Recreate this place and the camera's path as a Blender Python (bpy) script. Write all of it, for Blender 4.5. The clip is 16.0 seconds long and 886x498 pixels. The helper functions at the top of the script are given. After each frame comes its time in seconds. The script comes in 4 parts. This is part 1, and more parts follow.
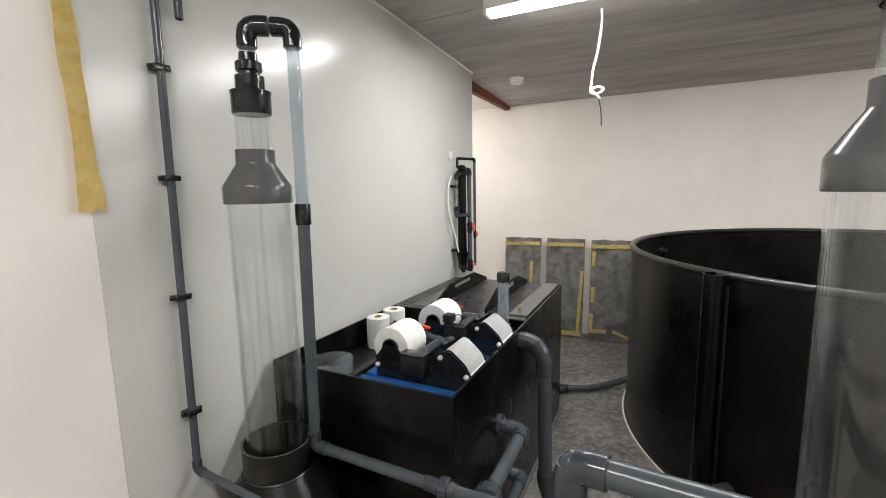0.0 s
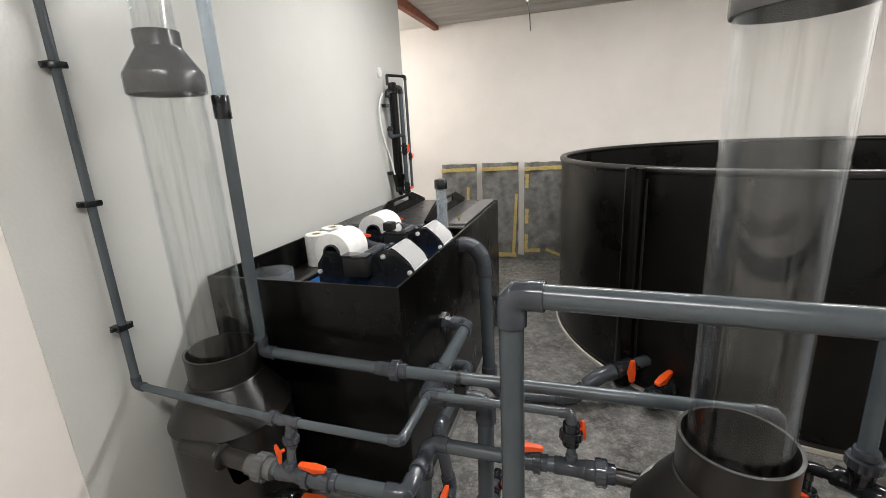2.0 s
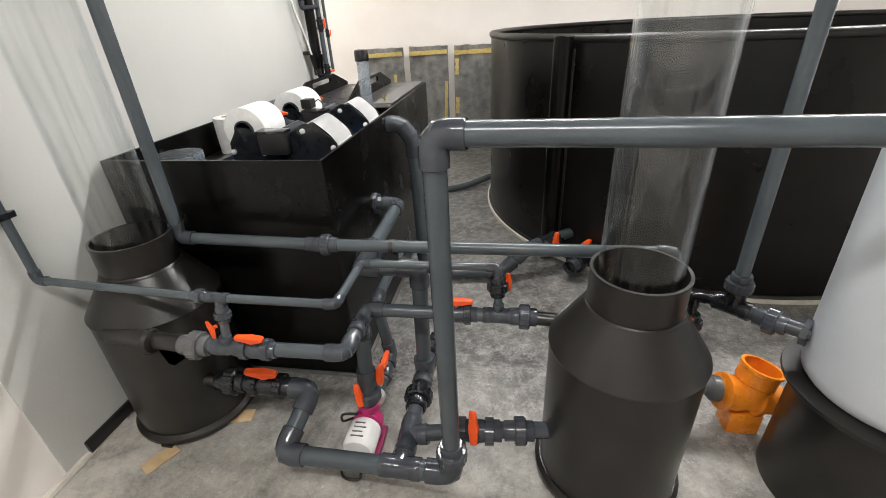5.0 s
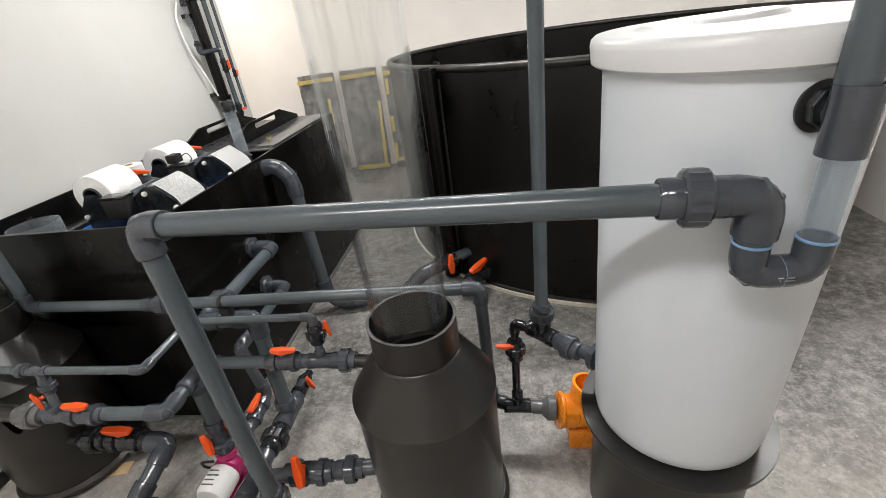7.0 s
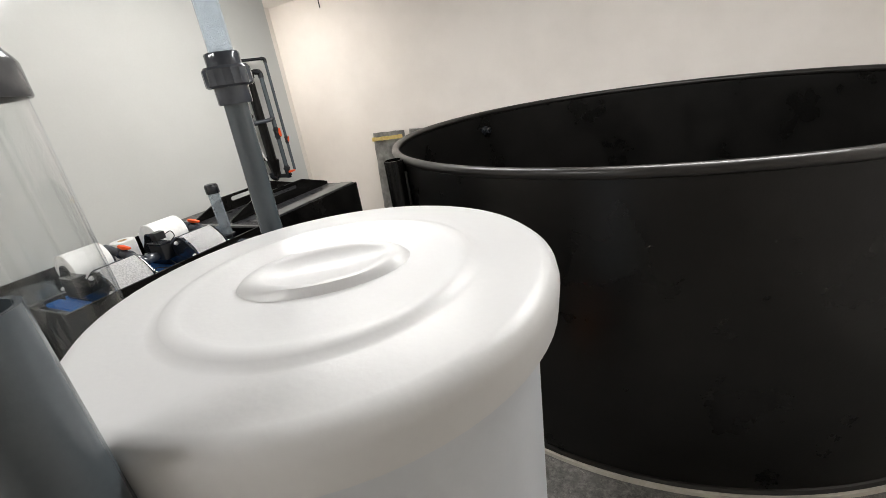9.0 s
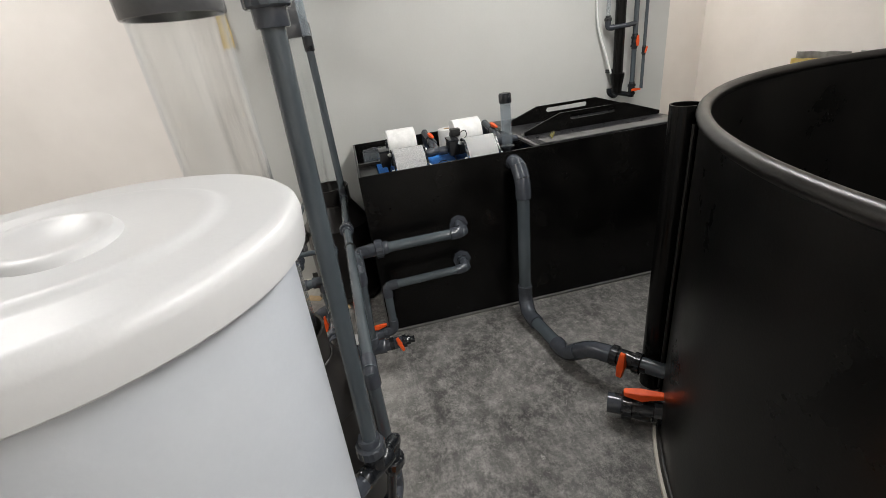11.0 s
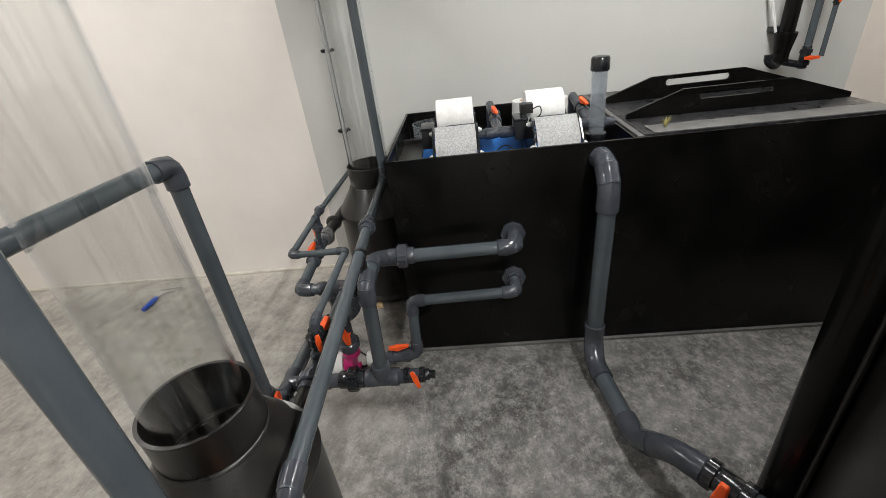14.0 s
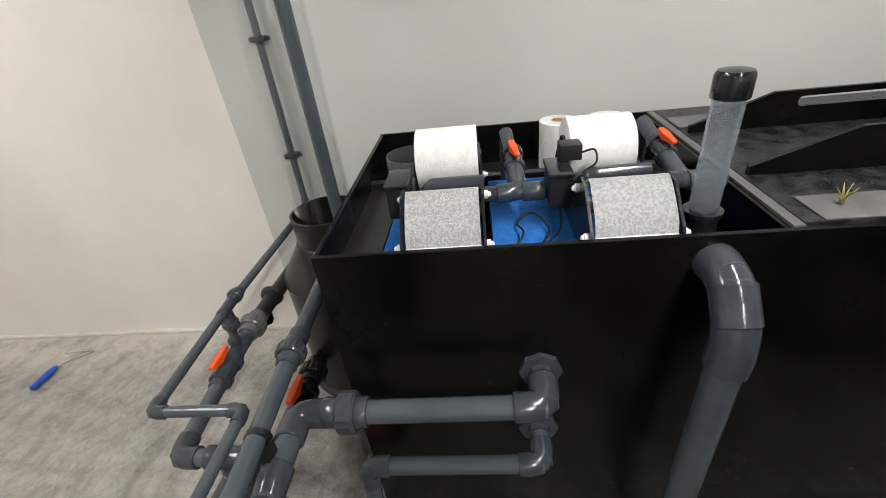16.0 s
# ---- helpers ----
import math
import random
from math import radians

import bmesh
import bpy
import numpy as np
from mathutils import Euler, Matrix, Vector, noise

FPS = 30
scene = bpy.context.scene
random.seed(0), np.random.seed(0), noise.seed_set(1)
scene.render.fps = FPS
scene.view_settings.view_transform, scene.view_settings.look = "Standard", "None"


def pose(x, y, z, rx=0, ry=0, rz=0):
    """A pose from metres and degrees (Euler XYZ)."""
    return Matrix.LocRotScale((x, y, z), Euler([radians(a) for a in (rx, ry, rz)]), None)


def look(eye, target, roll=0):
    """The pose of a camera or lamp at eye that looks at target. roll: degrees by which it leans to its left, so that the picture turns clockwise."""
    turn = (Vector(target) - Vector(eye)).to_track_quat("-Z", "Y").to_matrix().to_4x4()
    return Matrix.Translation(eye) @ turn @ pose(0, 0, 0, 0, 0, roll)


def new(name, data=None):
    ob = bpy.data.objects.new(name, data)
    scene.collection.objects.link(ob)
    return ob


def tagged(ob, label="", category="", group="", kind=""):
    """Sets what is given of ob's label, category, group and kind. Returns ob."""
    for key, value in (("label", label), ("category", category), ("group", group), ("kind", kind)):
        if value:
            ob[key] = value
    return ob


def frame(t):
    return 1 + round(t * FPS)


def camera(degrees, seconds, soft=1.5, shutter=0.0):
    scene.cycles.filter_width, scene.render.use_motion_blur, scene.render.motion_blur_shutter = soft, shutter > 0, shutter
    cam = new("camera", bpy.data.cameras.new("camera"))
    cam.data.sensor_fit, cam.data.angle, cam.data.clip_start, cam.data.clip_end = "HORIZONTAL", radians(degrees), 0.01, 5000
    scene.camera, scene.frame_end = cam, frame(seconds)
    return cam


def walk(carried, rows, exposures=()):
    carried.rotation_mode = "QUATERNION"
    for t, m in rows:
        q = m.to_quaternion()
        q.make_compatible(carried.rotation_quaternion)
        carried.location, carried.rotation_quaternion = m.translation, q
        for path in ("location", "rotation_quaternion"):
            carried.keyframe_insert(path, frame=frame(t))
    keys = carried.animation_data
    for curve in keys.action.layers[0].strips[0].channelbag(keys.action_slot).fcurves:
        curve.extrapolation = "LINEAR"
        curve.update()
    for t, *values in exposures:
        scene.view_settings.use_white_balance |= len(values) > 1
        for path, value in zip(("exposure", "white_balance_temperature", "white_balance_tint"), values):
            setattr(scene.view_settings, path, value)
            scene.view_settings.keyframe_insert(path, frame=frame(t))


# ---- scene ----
cam = camera(91.4, 16.0, soft=0.8)
PATH = [
    (0, (0.569, -1.209, 1.598), (-0.307, 0.568, 1.326), -1.1),
    (0.5, (0.574, -1.209, 1.575), (-0.301, 0.569, 1.306), -1.4),
    (1, (0.58, -1.209, 1.526), (-0.253, 0.585, 1.232), -1.6),
    (1.5, (0.588, -1.228, 1.474), (-0.123, 0.599, 1.079), -1.9),
    (2, (0.575, -1.247, 1.419), (-0.029, 0.586, 0.893), -3.1),
    (2.5, (0.571, -1.26, 1.376), (0.028, 0.569, 0.774), -3.8),
    (3, (0.566, -1.266, 1.345), (0.106, 0.565, 0.687), -4.0),
    (3.5, (0.568, -1.267, 1.327), (0.188, 0.562, 0.61), -3.8),
    (5.8, (0.68, -1.267, 1.299), (0.395, 0.433, 0.285), -3.1),
    (6, (0.761, -1.28, 1.327), (0.483, 0.419, 0.309), -3.1),
    (6.5, (0.994, -1.297, 1.377), (0.712, 0.405, 0.365), -4.3),
    (7, (1.182, -1.181, 1.401), (0.871, 0.559, 0.467), -8.1),
    (7.5, (1.320, -1.061, 1.474), (0.907, 0.702, 0.633), -8.2),
    (8, (1.615, -0.998, 1.505), (0.929, 0.715, 0.736), -7.9),
    (8.5, (1.841, -0.863, 1.512), (1.064, 0.821, 0.763), -7.9),
    (9, (1.908, -0.617, 1.513), (1.028, 1.02, 0.781), -9.1),
    (9.5, (2.019, -0.483, 1.5), (0.752, 0.924, 0.827), -10.6),
    (10, (2.102, -0.325, 1.489), (0.415, 0.506, 0.799), -11.5),
    (12.3, (1.955, 0.255, 1.429), (0.192, 0.394, 0.495), -6.4),
    (12.5, (1.934, 0.244, 1.414), (0.175, 0.349, 0.469), -6.1),
    (13, (1.864, 0.312, 1.414), (0.11, 0.213, 0.457), -6.7),
    (13.5, (1.724, 0.323, 1.392), (-0.024, 0.175, 0.433), -7.4),
    (14, (1.536, 0.309, 1.401), (-0.202, 0.16, 0.423), -7.1),
    (14.5, (1.346, 0.336, 1.393), (-0.389, 0.201, 0.407), -6.5),
    (15, (1.144, 0.387, 1.394), (-0.579, 0.205, 0.395), -7.0),
    (15.5, (0.92, 0.354, 1.377), (-0.797, 0.162, 0.369), -7.2),
    (16, (0.712, 0.354, 1.37), (-0.976, 0.155, 0.315), -6.9),
]
walk(cam, [(t, look(eye, target, roll)) for t, eye, target, roll in PATH], exposures=[(0.0, 0.0), (2.0, 0.15), (3.5, 0.3), (6.0, 0.5), (7.5, 0.28), (9.0, 0.02), (10.2, -0.28), (12.5, -0.02), (16.0, 0.0)])

# ---- light ----
world = bpy.data.worlds.new("world")
world.use_nodes = True
scene.world = world
world.node_tree.nodes["Background"].inputs[0].default_value = (0.6, 0.65, 0.7, 1)
world.node_tree.nodes["Background"].inputs[1].default_value = 0.02


def ceiling_z(y):
    return 2.645 - 0.042 * y


# first batten is real; the other two are added fills without a known source
LAMPS_AND_FILLS = [(0.45, 1.16, 25.0), (0.45, -1.65, 21.0), (2.35, 1.16, 42.0)]
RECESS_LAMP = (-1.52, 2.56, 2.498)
for lx, ly, power in LAMPS_AND_FILLS:
    data = bpy.data.lights.new("batten_and_fill_light", "AREA")
    data.shape, data.size, data.size_y = "RECTANGLE", 1.44, 0.075
    data.energy, data.color = power, (1.0, 0.988, 0.97)
    ob = new("batten_and_fill_light", data)
    ob.matrix_world = pose(lx, ly, ceiling_z(ly) - 0.075)
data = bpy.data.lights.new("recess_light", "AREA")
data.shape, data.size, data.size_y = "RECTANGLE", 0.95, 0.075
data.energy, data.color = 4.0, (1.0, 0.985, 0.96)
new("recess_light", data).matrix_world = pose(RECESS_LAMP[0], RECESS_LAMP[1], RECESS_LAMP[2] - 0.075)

# ---- materials ----


def material(name, dark, light, rough, scale=8.0, grain=120.0, bump=0.1, metal=0.0, rough_var=0.12, stretch=(1, 1, 1), coat=0.0, spec=0.5, contrast=(0.35, 0.65), distance=0.004):
    """A two-scale procedural surface: broad stains and fine grain between two base colours, with relief."""
    m = bpy.data.materials.new(name)
    m.use_nodes = True
    nt = m.node_tree
    n, link = nt.nodes, nt.links
    b = n["Principled BSDF"]
    co = n.new("ShaderNodeTexCoord")
    mp = n.new("ShaderNodeMapping")
    mp.inputs["Scale"].default_value = stretch
    link.new(co.outputs["Object"], mp.inputs[0])
    big = n.new("ShaderNodeTexNoise")
    big.inputs["Scale"].default_value, big.inputs["Detail"].default_value, big.inputs["Roughness"].default_value = scale, 6, 0.6
    fine = n.new("ShaderNodeTexNoise")
    fine.inputs["Scale"].default_value, fine.inputs["Detail"].default_value = grain, 3
    for t in (big, fine):
        link.new(mp.outputs[0], t.inputs["Vector"])
    ramp = n.new("ShaderNodeMapRange")
    ramp.inputs[1].default_value, ramp.inputs[2].default_value = contrast
    link.new(big.outputs["Fac"], ramp.inputs[0])
    add = n.new("ShaderNodeMath")
    add.operation = "MULTIPLY_ADD"
    link.new(fine.outputs["Fac"], add.inputs[0])
    add.inputs[1].default_value = 0.35
    half = n.new("ShaderNodeMath")
    half.operation = "MULTIPLY"
    link.new(ramp.outputs[0], half.inputs[0])
    half.inputs[1].default_value = 0.8
    link.new(half.outputs[0], add.inputs[2])
    mix = n.new("ShaderNodeMix")
    mix.data_type = "RGBA"
    mix.inputs[6].default_value, mix.inputs[7].default_value = (*dark, 1), (*light, 1)
    link.new(add.outputs[0], mix.inputs[0])
    link.new(mix.outputs[2], b.inputs["Base Color"])
    rr = n.new("ShaderNodeMapRange")
    rr.inputs[3].default_value, rr.inputs[4].default_value = max(0.02, rough - rough_var), min(1, rough + rough_var)
    link.new(big.outputs["Fac"], rr.inputs[0])
    link.new(rr.outputs[0], b.inputs["Roughness"])
    bp = n.new("ShaderNodeBump")
    bp.inputs["Strength"].default_value, bp.inputs["Distance"].default_value = bump, distance
    link.new(fine.outputs["Fac"], bp.inputs["Height"])
    link.new(bp.outputs[0], b.inputs["Normal"])
    b.inputs["Metallic"].default_value = metal
    b.inputs["Coat Weight"].default_value = coat
    b.inputs["Specular IOR Level"].default_value = spec
    return m


def clear_plastic(name, tint, clear):
    """Thin clear plastic: lets most light through, with gloss that grows at grazing angles."""
    m = bpy.data.materials.new(name)
    m.use_nodes = True
    nt = m.node_tree
    n, link = nt.nodes, nt.links
    n.remove(n["Principled BSDF"])
    tr = n.new("ShaderNodeBsdfTransparent")
    tr.inputs[0].default_value = (*tint, 1)
    gl = n.new("ShaderNodeBsdfGlossy")
    gl.inputs["Roughness"].default_value = 0.04
    gl.inputs[0].default_value = (0.95, 0.97, 1, 1)
    co = n.new("ShaderNodeTexCoord")
    mp = n.new("ShaderNodeMapping")
    mp.inputs["Scale"].default_value = (1, 1, 0.06)
    nz = n.new("ShaderNodeTexNoise")
    nz.inputs["Scale"].default_value = 14
    bp = n.new("ShaderNodeBump")
    bp.inputs["Strength"].default_value, bp.inputs["Distance"].default_value = 0.45, 0.006
    # dried run marks down the tube
    ms = n.new("ShaderNodeMapping")
    ms.inputs["Scale"].default_value = (1, 1, 0.035)
    run_marks = n.new("ShaderNodeTexNoise")
    run_marks.inputs["Scale"].default_value, run_marks.inputs["Detail"].default_value = 55, 5
    rm = n.new("ShaderNodeMapRange")
    rm.inputs[1].default_value, rm.inputs[2].default_value, rm.inputs[3].default_value, rm.inputs[4].default_value = 0.54, 0.74, 0.0, 0.10
    link.new(co.outputs["Object"], mp.inputs[0])
    link.new(mp.outputs[0], nz.inputs["Vector"])
    link.new(nz.outputs["Fac"], bp.inputs["Height"])
    link.new(bp.outputs[0], gl.inputs["Normal"])
    lw = n.new("ShaderNodeLayerWeight")
    lw.inputs[0].default_value = 0.5
    pw = n.new("ShaderNodeMath")
    pw.operation, pw.inputs[1].default_value = "POWER", 3.5
    link.new(lw.outputs["Facing"], pw.inputs[0])
    fr = n.new("ShaderNodeMath")
    fr.operation, fr.inputs[1].default_value, fr.inputs[2].default_value = "MULTIPLY_ADD", 0.66, 0.034
    link.new(pw.outputs[0], fr.inputs[0])
    mx = n.new("ShaderNodeMixShader")
    link.new(fr.outputs[0], mx.inputs[0])
    link.new(tr.outputs[0], mx.inputs[1])
    link.new(gl.outputs[0], mx.inputs[2])
    link.new(co.outputs["Object"], ms.inputs[0])
    link.new(ms.outputs[0], run_marks.inputs["Vector"])
    link.new(run_marks.outputs["Fac"], rm.inputs[0])
    film = n.new("ShaderNodeBsdfDiffuse")
    film.inputs[0].default_value = (0.34, 0.31, 0.27, 1)
    mf = n.new("ShaderNodeMixShader")
    link.new(rm.outputs[0], mf.inputs[0])
    link.new(mx.outputs[0], mf.inputs[1])
    link.new(film.outputs[0], mf.inputs[2])
    mx = mf
    last = mx
    if clear < 1:
        df = n.new("ShaderNodeBsdfTranslucent")
        df.inputs[0].default_value = (0.75, 0.8, 0.85, 1)
        m2 = n.new("ShaderNodeMixShader")
        m2.inputs[0].default_value = 1 - clear
        link.new(mx.outputs[0], m2.inputs[1])
        link.new(df.outputs[0], m2.inputs[2])
        last = m2
    link.new(last.outputs[0], n["Material Output"].inputs[0])
    return m


def glow(name, colour, strength):
    m = bpy.data.materials.new(name)
    m.use_nodes = True
    b = m.node_tree.nodes["Principled BSDF"]
    b.inputs["Base Color"].default_value = (0.8, 0.8, 0.8, 1)
    b.inputs["Emission Color"].default_value = (*colour, 1)
    b.inputs["Emission Strength"].default_value = strength
    return m


def concrete_floor():
    """Screeded concrete: dark trowelled patches, pale dust that thickens towards the bare plaster wall, fine pits."""
    m = material("concrete_floor", (0.019, 0.019, 0.0185), (0.235, 0.229, 0.217), 0.5, 3.4, 70, 0.5, contrast=(0.38, 0.78), rough_var=0.2, spec=0.35)
    nt = m.node_tree
    n, link = nt.nodes, nt.links
    b = n["Principled BSDF"]
    old = b.inputs["Base Color"].links[0].from_socket
    co = n.new("ShaderNodeTexCoord")
    sep = n.new("ShaderNodeSeparateXYZ")
    link.new(co.outputs["Object"], sep.inputs[0])
    mot = n.new("ShaderNodeTexNoise")
    mot.inputs["Scale"].default_value, mot.inputs["Detail"].default_value, mot.inputs["Roughness"].default_value = 17, 12, 0.86
    link.new(co.outputs["Object"], mot.inputs["Vector"])
    mr = n.new("ShaderNodeMapRange")
    mr.inputs[1].default_value, mr.inputs[2].default_value, mr.inputs[3].default_value, mr.inputs[4].default_value = 0.46, 0.65, 0.0, 0.75
    link.new(mot.outputs["Fac"], mr.inputs[0])
    mx = n.new("ShaderNodeMix")
    mx.data_type = "RGBA"
    mx.inputs[7].default_value = (0.43, 0.415, 0.39, 1)
    link.new(mr.outputs[0], mx.inputs[0])
    link.new(old, mx.inputs[6])
    # trowel scratches and grit
    sm = n.new("ShaderNodeMapping")
    sm.inputs["Scale"].default_value, sm.inputs["Rotation"].default_value = (9, 46, 1), (0, 0, 0.5)
    link.new(co.outputs["Object"], sm.inputs[0])
    sc = n.new("ShaderNodeTexNoise")
    sc.inputs["Scale"].default_value, sc.inputs["Detail"].default_value, sc.inputs["Roughness"].default_value, sc.inputs["Distortion"].default_value = 1.0, 8, 0.8, 0.9
    link.new(sm.outputs[0], sc.inputs["Vector"])
    sr = n.new("ShaderNodeMapRange")
    sr.inputs[1].default_value, sr.inputs[2].default_value, sr.inputs[3].default_value, sr.inputs[4].default_value = 0.60, 0.72, 0.0, 0.65
    link.new(sc.outputs["Fac"], sr.inputs[0])
    ma = n.new("ShaderNodeMix")
    ma.data_type = "RGBA"
    ma.inputs[7].default_value = (0.44, 0.42, 0.39, 1)
    link.new(sr.outputs[0], ma.inputs[0])
    link.new(mx.outputs[2], ma.inputs[6])
    grit = n.new("ShaderNodeTexNoise")
    grit.inputs["Scale"].default_value, grit.inputs["Detail"].default_value, grit.inputs["Roughness"].default_value = 95, 4, 0.7
    link.new(co.outputs["Object"], grit.inputs["Vector"])
    gr = n.new("ShaderNodeMapRange")
    gr.inputs[1].default_value, gr.inputs[2].default_value, gr.inputs[3].default_value, gr.inputs[4].default_value = 0.55, 0.68, 0.0, 0.55
    link.new(grit.outputs["Fac"], gr.inputs[0])
    mg = n.new("ShaderNodeMix")
    mg.data_type = "RGBA"
    mg.inputs[7].default_value = (0.035, 0.034, 0.032, 1)
    link.new(gr.outputs[0], mg.inputs[0])
    link.new(ma.outputs[2], mg.inputs[6])
    mx = mg
    # plaster dust by the wall and over the unswept end
    wall = n.new("ShaderNodeMapRange")
    wall.inputs[1].default_value, wall.inputs[2].default_value, wall.inputs[3].default_value, wall.inputs[4].default_value = -0.55, -0.84, 0.0, 1.1
    link.new(sep.outputs[0], wall.inputs[0])
    swept = n.new("ShaderNodeMapRange")
    swept.inputs[1].default_value, swept.inputs[2].default_value, swept.inputs[3].default_value, swept.inputs[4].default_value = 0.1, -0.5, 0.0, 0.85
    link.new(sep.outputs[1], swept.inputs[0])
    s1 = n.new("ShaderNodeMath")
    link.new(wall.outputs[0], s1.inputs[0])
    link.new(swept.outputs[0], s1.inputs[1])
    s2 = n.new("ShaderNodeMath")
    s2.operation = "MULTIPLY"
    link.new(s1.outputs[0], s2.inputs[0])
    dn = n.new("ShaderNodeTexNoise")
    dn.inputs["Scale"].default_value, dn.inputs["Detail"].default_value, dn.inputs["Roughness"].default_value = 8, 10, 0.78
    link.new(co.outputs["Object"], dn.inputs["Vector"])
    dr = n.new("ShaderNodeMapRange")
    dr.inputs[1].default_value, dr.inputs[2].default_value = 0.26, 0.72
    link.new(dn.outputs["Fac"], dr.inputs[0])
    link.new(dr.outputs[0], s2.inputs[1])
    my = n.new("ShaderNodeMix")
    my.data_type = "RGBA"
    my.clamp_factor = True
    my.inputs[7].default_value = (0.52, 0.49, 0.44, 1)
    link.new(s2.outputs[0], my.inputs[0])
    link.new(mx.outputs[2], my.inputs[6])
    # pale plaster flecks trodden into the surface
    fk = n.new("ShaderNodeTexNoise")
    fk.inputs["Scale"].default_value, fk.inputs["Detail"].default_value, fk.inputs["Roughness"].default_value, fk.inputs["Distortion"].default_value = 38, 6, 0.75, 1.2
    link.new(co.outputs["Object"], fk.inputs["Vector"])
    fr = n.new("ShaderNodeMapRange")
    fr.inputs[1].default_value, fr.inputs[2].default_value, fr.inputs[3].default_value, fr.inputs[4].default_value = 0.62, 0.70, 0.0, 0.75
    link.new(fk.outputs["Fac"], fr.inputs[0])
    mk = n.new("ShaderNodeMix")
    mk.data_type = "RGBA"
    mk.inputs[7].default_value = (0.62, 0.60, 0.56, 1)
    link.new(fr.outputs[0], mk.inputs[0])
    link.new(my.outputs[2], mk.inputs[6])
    link.new(mk.outputs[2], b.inputs["Base Color"])
    return m


FLOOR = concrete_floor()
PLASTER = material("cream_plaster", (0.75, 0.71, 0.665), (0.85, 0.81, 0.765), 0.75, 1.2, 220, 0.06)
GLOSS_PAINT = material("grey_gloss_paint", (0.54, 0.545, 0.52), (0.61, 0.615, 0.59), 0.19, 0.8, 90, 0.16, rough_var=0.05, distance=0.003)
BOARD = material("grey_ceiling_board", (0.29, 0.272, 0.255), (0.52, 0.50, 0.475), 0.85, 3.0, 140, 0.3, stretch=(0.35, 2.2, 1))
WHITE_PAINT = material("white_paint", (0.72, 0.70, 0.66), (0.82, 0.80, 0.77), 0.6, 3, 160, 0.05)
RUST = material("red_primer_steel", (0.16, 0.045, 0.025), (0.28, 0.09, 0.05), 0.7, 14, 160, 0.2)
HDPE = material("black_hdpe_sheet", (0.0015, 0.0015, 0.0015), (0.0060, 0.0056, 0.0052), 0.24, 5, 160, 0.04, rough_var=0.14, spec=0.21)
BASIN_PE = material("black_basin_sheet", (0.0025, 0.0024, 0.0022), (0.0088, 0.0083, 0.0076), 0.30, 3.2, 130, 0.07, rough_var=0.15, spec=0.26)
HDPE_ROUGH = material("black_hdpe_pipe", (0.007, 0.0065, 0.006), (0.019, 0.017, 0.0155), 0.32, 7, 220, 0.06, rough_var=0.12, spec=0.5)
GREY_PIPE = material("grey_pvc_pipe", (0.052, 0.064, 0.073), (0.073, 0.088, 0.098), 0.22, 5, 240, 0.03, rough_var=0.05)
GREY_FIT = material("grey_pvc_fitting", (0.038, 0.043, 0.052), (0.054, 0.060, 0.072), 0.14, 20, 200, 0.03, rough_var=0.06)
DARK_FIT = material("dark_pvc_fitting", (0.008, 0.009, 0.011), (0.018, 0.020, 0.023), 0.16, 20, 200, 0.03)
REDUCER = material("grey_pvc_reducer", (0.080, 0.080, 0.083), (0.110, 0.110, 0.112), 0.20, 10, 160, 0.03)
ORANGE = material("orange_valve_plastic", (0.72, 0.07, 0.008), (0.88, 0.11, 0.012), 0.38, 18, 140, 0.03)
DRAIN = material("orange_drain_plastic", (0.72, 0.20, 0.012), (0.82, 0.27, 0.025), 0.28, 12, 120, 0.03)
WHITE_PE = material("white_polyethylene", (0.525, 0.56, 0.605), (0.61, 0.64, 0.675), 0.33, 2.2, 160, 0.04)
LID_PE = material("cream_polyethylene", (0.57, 0.575, 0.58), (0.635, 0.64, 0.64), 0.36, 3, 160, 0.04)
ACRYLIC = clear_plastic("clear_acrylic", (0.972, 0.978, 0.978), 1.0)
CLEAR_PVC = clear_plastic("clear_pvc", (0.90, 0.925, 0.945), 0.80)
FLEECE = material("white_filter_fleece", (0.70, 0.70, 0.68), (0.85, 0.85, 0.83), 0.9, 30, 260, 0.4)
FLEECE_ROUGH = material("textured_filter_fleece", (0.60, 0.60, 0.60), (0.90, 0.90, 0.89), 0.9, 150, 300, 0.9, contrast=(0.4, 0.6))
FOAM = material("blue_filter_foam", (0.008, 0.10, 0.42), (0.02, 0.20, 0.62), 0.85, 60, 300, 0.6)
LINING = material("grey_geotextile", (0.15, 0.148, 0.14), (0.42, 0.415, 0.40), 0.9, 9, 240, 0.5)
TAPE = material("yellow_masking_tape", (0.74, 0.56, 0.16), (0.88, 0.72, 0.32), 0.6, 26, 160, 0.2)
CARD = material("brown_cardboard", (0.42, 0.29, 0.15), (0.56, 0.41, 0.24), 0.85, 18, 200, 0.15)
WHITE_PLASTIC = material("white_plastic", (0.74, 0.74, 0.72), (0.84, 0.84, 0.82), 0.4, 12, 160, 0.03)
MAGENTA = material("magenta_plastic", (0.30, 0.008, 0.08), (0.45, 0.018, 0.14), 0.35, 16, 160, 0.03)
LID_SHEET = material("dark_glossy_sheet", (0.006, 0.006, 0.007), (0.040, 0.040, 0.043), 0.30, 26, 150, 0.6, rough_var=0.12, distance=0.004, spec=0.3, contrast=(0.45, 0.6))
LID_MATT = material("grey_matt_sheet", (0.085, 0.083, 0.080), (0.15, 0.147, 0.142), 0.5, 20, 200, 0.1)
